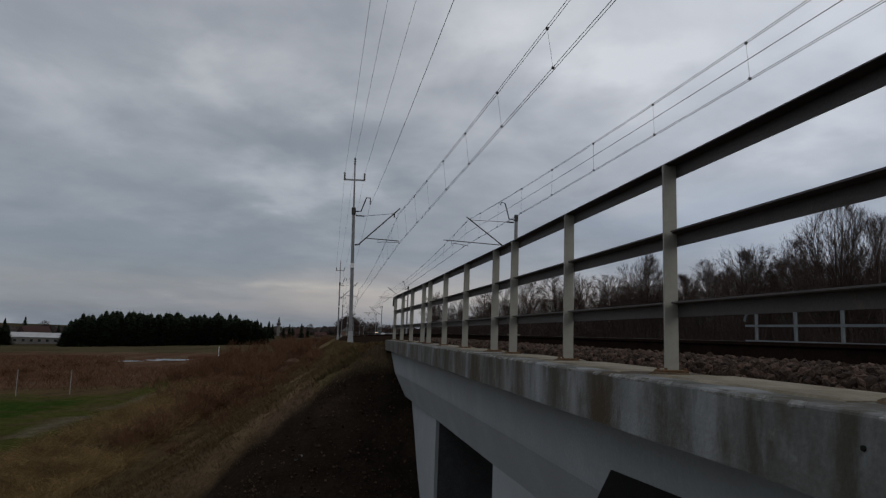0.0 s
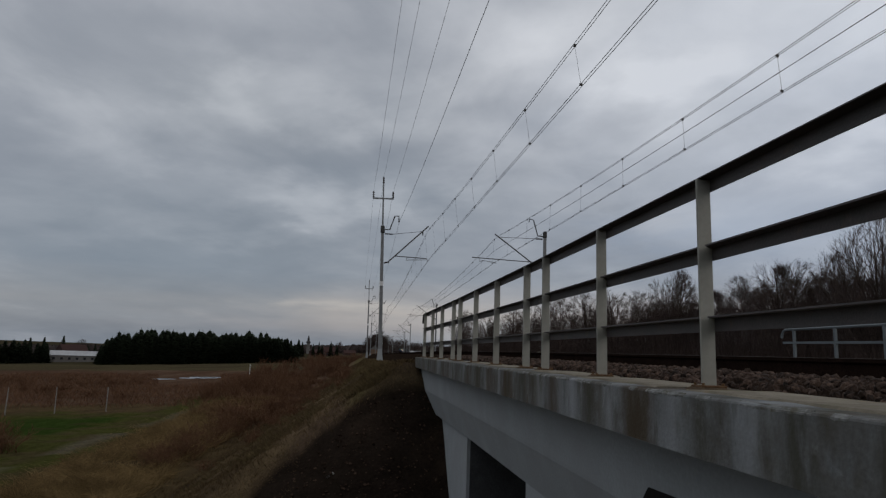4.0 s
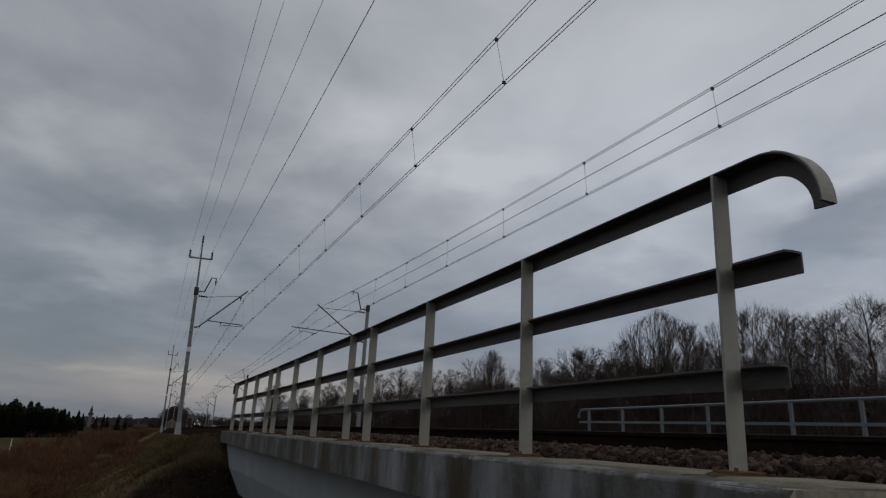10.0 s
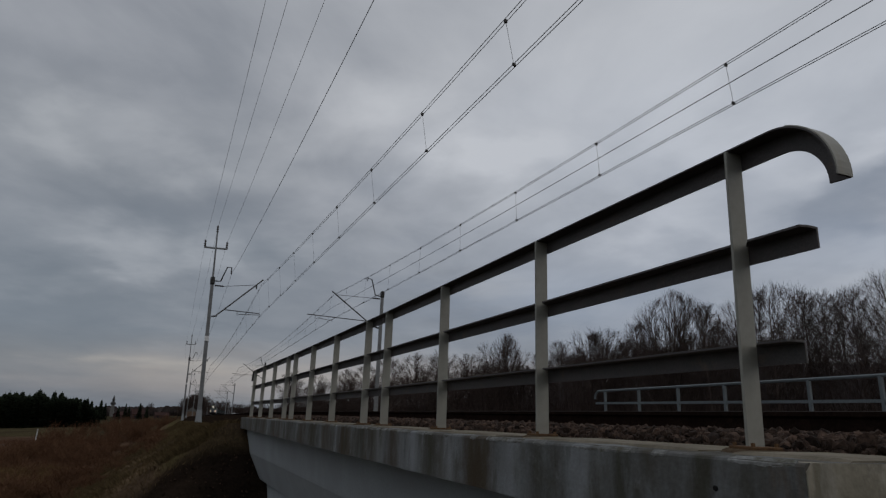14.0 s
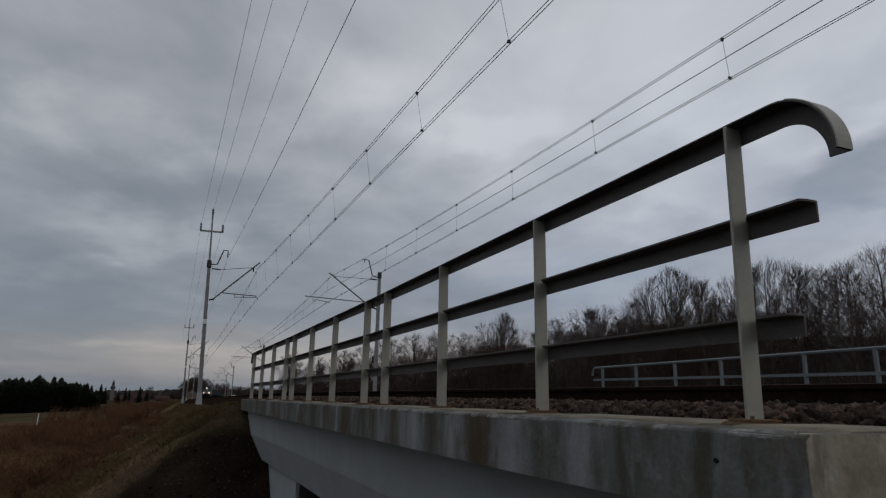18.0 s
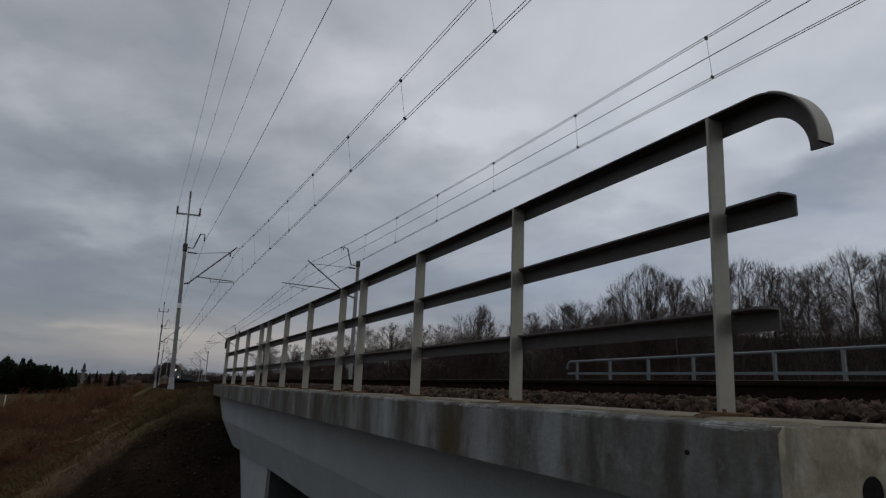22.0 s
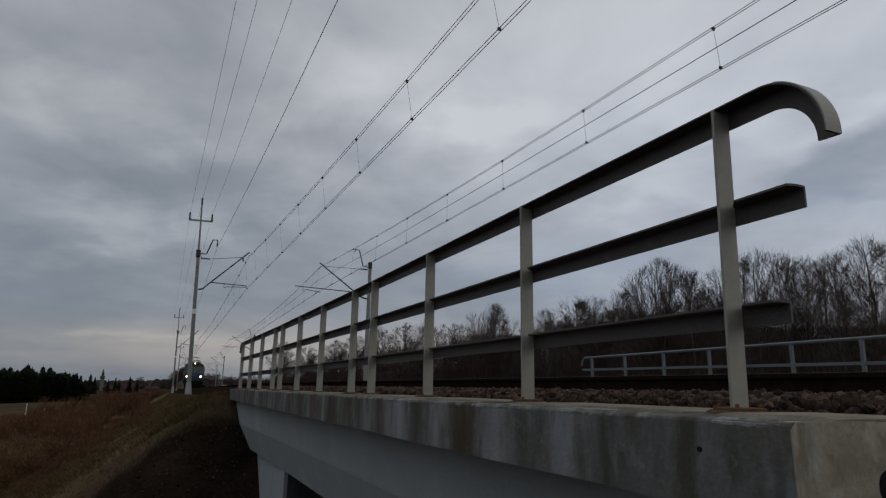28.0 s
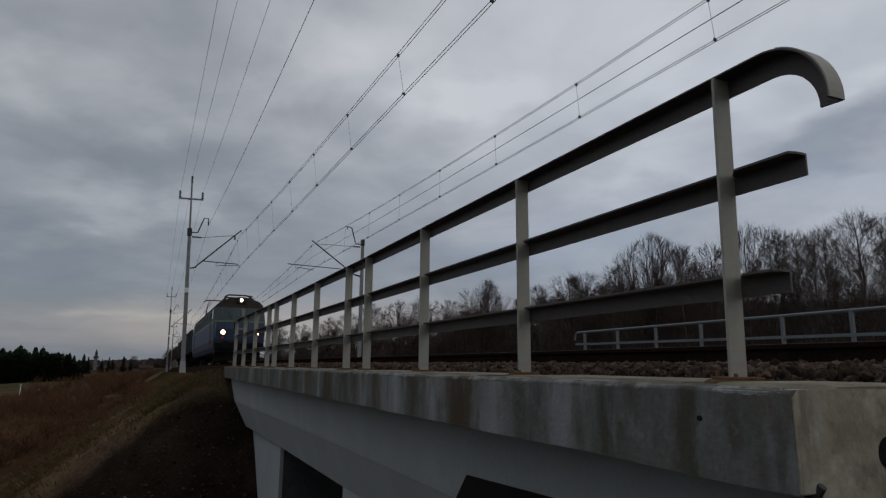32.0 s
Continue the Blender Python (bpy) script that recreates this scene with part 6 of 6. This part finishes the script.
# ---- train ----
BLUE = mat("dark_blue_paint", (0.010, 0.030, 0.078), 0.55, 0, (0.008, 0.025, 0.068), 2.0, 20, 0.05, stain=[((0.03, 0.03, 0.03), 1.5, 0.55, 0.75, 0.5)])
TEAL = mat("grey_teal_paint", (0.029, 0.049, 0.053), 0.65, 0, (0.023, 0.04, 0.045), 1.5, 20, 0.05, stain=[((0.05, 0.045, 0.04), 1.2, 0.55, 0.75, 0.5)])
SKIRT = mat("dark_blue_grimy_paint", (0.011, 0.026, 0.062), 0.7, 0, (0.009, 0.016, 0.03), 2.0, 20, 0.1, stain=[((0.03, 0.026, 0.022), 2.5, 0.5, 0.7, 0.6)])
GRILLE = mat("grey_teal_grille", (0.027, 0.045, 0.05), 0.65, 0, (0.021, 0.035, 0.04), 3.0, 20, 0.05)
STRIPE = mat("green_yellow_stripe", (0.07, 0.105, 0.045), 0.45, 0, (0.1, 0.14, 0.035), 3.0, 20, 0.0)
ROOF_DARK = mat("sooty_roof", (0.045, 0.036, 0.030), 0.85, 0, (0.028, 0.023, 0.02), 2.0, 20, 0.1)
UNDER = mat("oily_underframe", (0.011, 0.010, 0.0095), 0.88, 0.0, (0.007, 0.0065, 0.006), 5.0, 40, 0.2)
WAGON = mat("wagon_paint", (0.030, 0.042, 0.048), 0.7, 0, (0.018, 0.024, 0.028), 1.2, 20, 0.15, stain=[((0.05, 0.03, 0.018), 1.0, 0.5, 0.7, 0.6)])
CAB_GLASS = mat("cab_glass", (0.045, 0.064, 0.068), 0.12, 0, (0.034, 0.05, 0.054), 1.0, 10, 0.0)
LAMP = glow("headlight", (1.0, 0.62, 0.34), 9.0)
LAMP_TOP = glow("top_light", (1.0, 0.85, 0.62), 8.0)
LAMP_RED = mat("red_lens", (0.25, 0.02, 0.012), 0.3, 0, (0.2, 0.015, 0.01), 3, 20, 0.0)


def build_bogie(parent, y, axles, gap):
    bo = part("bogie", Geo().box(0, y, 0.62, 2.1, gap * (axles - 1) + 1.1, 0.32), UNDER, parent)
    for k in range(axles):
        yy = y + (k - (axles - 1) / 2) * gap
        for s in (-1, 1):
            part("wheel", Geo().disc((s * 0.75, yy, 0.56), (1, 0, 0), 0.56, 0.13, 20), UNDER, bo)
            part("axle_box", Geo().cbox(s * 1.05, yy, 0.58, 0.25, 0.4, 0.4, 0.04), UNDER, bo)
    return bo


def build_loco():
    """Front at the origin facing -y, rail top at z = 0."""
    lo = thing("locomotive", None, "blue electric locomotive with grey-teal upper body and lit headlights", "locomotive")
    half = [(1.30, 0.66), (1.42, 0.95), (1.46, 1.35), (1.48, 2.0), (1.48, 2.45), (1.44, 2.9), (1.40, 3.3), (1.33, 3.52), (1.1, 3.73), (0.62, 3.88), (0.0, 3.92)]
    sec = half + [(-x, z) for x, z in reversed(half[:-1])]

    def nose(x, z, k):
        rake = 0.0 if z < 2.3 else (z - 2.3) * 0.32
        low = max(0, 1.5 - z) * 0.25
        rnd = 0.32 * (abs(x) / 1.48) ** 3
        return k * (rake + low + rnd)

    def band(z0, z1, material, name):
        """The part of the body shell between two heights."""
        pts = []
        for (xa, za), (xb, zb) in zip(half, half[1:]):
            if za >= z0 - 1e-6 and za <= z1 + 1e-6:
                pts.append((xa, za))
        last = [p for p in half if abs(p[1] - z1) < 1e-6]
        if last and last[0] not in pts:
            pts.append(last[0])
        g = Geo()
        cols = [-1, -0.8, -0.55, -0.28, 0, 0.28, 0.55, 0.8, 1]
        ring_rows = []
        for x, z in pts:
            row = []
            for c in cols:
                row.append((x * c, nose(x * c, z, 1), z))
            row.append((x, 1.2, z))
            row.append((x, 18.0, z))
            for c in reversed(cols):
                row.append((x * c, 19.2 - nose(x * c, z, 1), z))
            row.append((-x, 18.0, z))
            row.append((-x, 1.2, z))
            ring_rows.append(row)
        g.loft(ring_rows)
        return part(name, g, material, lo)
    band(0.66, 1.35, SKIRT, "skirt")
    band(1.35, 2.45, BLUE, "lower_body")
    band(2.45, 3.3, TEAL, "upper_body")
    roof = band(3.3, 3.92, ROOF_DARK, "roof")
    # stripe round the nose and along the side
    g = Geo()
    cols = np.linspace(-1, 1, 13)
    rows = []
    for z in (2.42, 2.49):
        x = 1.492
        rows.append([(x * c, nose(x * c, z, 1) - 0.015, z) for c in cols])
    g.loft([rows[0], rows[1]], closed=False)
    g.loft([[(x, y + 0.02, z) for x, y, z in rows[1]], [(x, y + 0.02, z) for x, y, z in rows[0]]], closed=False)
    part("stripe", g, STRIPE, lo, "green-yellow stripe below the windscreen")
    for s in (-1, 1):
        part("side_stripe", Geo().box(s * 1.488, 9.6, 2.44, 0.02, 17.6, 0.08), STRIPE, lo)
        # windscreens
        v = []
        for x, z in ((s * 0.06, 2.62), (s * 1.16, 2.62), (s * 1.10, 3.2), (s * 0.06, 3.24)):
            v.append((x, nose(x, z, 1) - 0.02, z))
        g = Geo()
        g.loft([v, [(x, y + 0.03, z) for x, y, z in v]])
        w = part("windscreen", g, CAB_GLASS, lo, "grey-blue windscreen pane")
        part("wiper", Geo().tube((s * 0.5, nose(0.5, 2.62, 1) - 0.05, 2.62), (s * 0.75, nose(0.75, 3.05, 1) - 0.05, 3.05), 0.012, 0.012, 4), UNDER, w)
        # headlights with red tail lens
        hy = nose(0.98, 1.8, 1)
        h = part("headlight_housing", Geo().disc((s * 0.98, hy - 0.03, 1.80), (0, 1, 0), 0.2, 0.12, 20), UNDER, lo)
        part("headlight", Geo().disc((s * 0.98, hy - 0.10, 1.80), (0, 1, 0), 0.125, 0.04, 20), LAMP, h, "bright warm headlight")
        part("tail_lens", Geo().disc((s * 0.98, hy - 0.05, 1.50), (0, 1, 0), 0.08, 0.06, 14), LAMP_RED, lo)
        part("buffer", Geo().disc((s * 0.875, -0.42, 1.05), (0, 1, 0), 0.22, 0.06, 20).tube((s * 0.875, -0.4, 1.05), (s * 0.875, 0.2, 1.05), 0.11, 0.13, 12), UNDER, lo)
        part("handrail", Geo().path([(s * 1.38, 0.1, 1.5), (s * 1.42, 0.02, 1.6), (s * 1.42, 0.05, 2.3), (s * 1.38, 0.15, 2.35)], 0.018, 5), GALV, lo)
        part("step", Geo().box(s * 1.2, 0.35, 0.55, 0.35, 0.3, 0.05), UNDER, lo)
        # side windows, doors and grilles
        for y, l in ((1.5, 0.7), (17.7, 0.7)):
            part("cab_window", Geo().box(s * 1.452, y, 2.95, 0.06, l, 0.55), CAB_GLASS, lo)
        for y in (2.6, 16.6):
            part("door", Geo().cbox(s * 1.485, y, 2.15, 0.03, 0.7, 1.9, 0.01), TEAL, lo)
        for y in np.linspace(4.2, 15.0, 7):
            part("grille", Geo().cbox(s * 1.462, y, 2.88, 0.05, 1.1, 0.55, 0.015), GRILLE, lo)
    hb = part("top_light_housing", Geo().cbox(0, nose(0, 3.75, 1) + 0.05, 3.74, 0.5, 0.4, 0.42, 0.06), ROOF_DARK, lo)
    part("top_light", Geo().disc((0, nose(0, 3.75, 1) - 0.17, 3.76), (0, 1, 0), 0.09, 0.04, 18), LAMP_TOP, hb, "bright white top light")
    part("emblem", Geo().box(0, nose(0, 2.0, 1) - 0.02, 2.02, 0.4, 0.02, 0.1), GALV, lo)
    part("buffer_beam", Geo().cbox(0, 0.12, 0.98, 2.8, 0.35, 0.42, 0.04), UNDER, lo)
    part("coupling", Geo().box(0, -0.2, 0.95, 0.16, 0.5, 0.3), UNDER, lo)
    part("snow_plough", Geo().loft([[(-1.3, 0.5, 0.15), (0, 0.05, 0.15), (1.3, 0.5, 0.15), (0, 0.6, 0.15)], [(-1.3, 0.6, 0.75), (0, 0.2, 0.75), (1.3, 0.6, 0.75), (0, 0.7, 0.75)]]), UNDER, lo)
    part("underframe", Geo().box(0, 9.6, 0.85, 2.5, 18.0, 0.5), UNDER, lo)
    for y in (4.4, 14.8):
        build_bogie(lo, y, 3, 1.75)
    for y, l, h in ((8.0, 3.0, 0.35), (11.4, 2.4, 0.3), (5.6, 1.2, 0.28)):
        part("roof_box", Geo().cbox(0, y, 3.92 + h / 2 - 0.1, 1.5, l, h, 0.05), ROOF_DARK, lo)
    # pantographs: front one folded, rear one raised
    for y, up in ((2.2, 0.2), (16.3, 1.28)):
        pa = part("pantograph", Geo().box(0, y - 0.75, 4.0, 1.7, 0.09, 0.09).box(0, y + 0.75, 4.0, 1.7, 0.09, 0.09).box(-0.8, y, 4.0, 0.09, 1.5, 0.09).box(0.8, y, 4.0, 0.09, 1.5, 0.09), DARK_STEEL, lo)
        for s in (-1, 1):
            part("arm", Geo().tube((s * 0.7, y + 0.7, 4.05), (s * 0.75, y - 0.85, 4.05 + up * 0.5), 0.045, 0.04, 6), DARK_STEEL, pa)
            part("arm", Geo().tube((s * 0.75, y - 0.85, 4.05 + up * 0.5), (s * 0.5, y, 4.05 + up), 0.035, 0.03, 6), DARK_STEEL, pa)
        half = 0.8 if up < 0.5 else 0.98
        part("pan", Geo().path([(-half, y, 3.93 + up), (-half + 0.25, y, 4.07 + up), (half - 0.25, y, 4.07 + up), (half, y, 3.93 + up)], 0.045, 6), DARK_STEEL, pa)
        for s in (-1, 1):
            part("roof_insulator", Geo().tube((s * 0.6, y, 3.75), (s * 0.6, y, 4.0), 0.08, 0.06, 8), INSULATOR, pa)
    return lo


def build_wagon():
    wa = thing("open_wagon", None, "dark grimy high-sided open freight wagon", "wagon", "train of wagons")
    g = Geo()
    g.box(0, 0.1, 2.2, 2.9, 0.12, 1.9)
    part("end_wall", g, WAGON, wa)
    part("end_wall", Geo().box(0, 13.5, 2.2, 2.9, 0.12, 1.9), WAGON, wa)
    for s in (-1, 1):
        sd = part("side_wall", Geo().box(s * 1.42, 6.8, 2.2, 0.1, 13.3, 1.9), WAGON, wa)
        for y in np.linspace(0.5, 13.1, 9):
            part("rib", Geo().box(s * 1.5, y, 2.2, 0.08, 0.12, 1.9), WAGON, sd)
        part("buffer", Geo().tube((s * 0.875, -0.5, 1.05), (s * 0.875, 0.1, 1.05), 0.2, 0.12, 14), UNDER, wa)
    part("floor", Geo().box(0, 6.8, 1.2, 2.9, 13.4, 0.2), UNDER, wa)
    for y in (2.3, 11.3):
        build_bogie(wa, y, 2, 1.8)
    return wa


def key_train():
    speed, last = 16.2, 40.4

    def at(y0, length):
        """The pose of a vehicle whose front stands at y0 on the near track."""
        ya, yb = y0 + 0.15 * length, y0 + 0.85 * length
        a, b = Vector((track_x(ya), ya, track_z(ya))), Vector((track_x(yb), yb, track_z(yb)))
        d = (b - a).normalized()
        yaw = math.degrees(math.atan2(-d.x, d.y))
        tilt = math.degrees(math.asin(d.z))
        p = a - d * 0.15 * length
        return pose(p.x, p.y, p.z, tilt, 0, yaw)
    cars = [(build_loco(), 0.0, 19.2)]
    w = build_wagon()
    gap = 19.2 + 1.2
    for k in range(14):
        cars.append((w if k == 0 else copy_thing(w, Matrix.Identity(4)), gap, 13.6))
        gap += 14.8
    for ob, off, length in cars:
        rows = [(float(t), at(last + speed * (32.0 - t) + off, length)) for t in range(0, 33)]
        walk(ob, rows)


def motions():
    key_train()


motions()
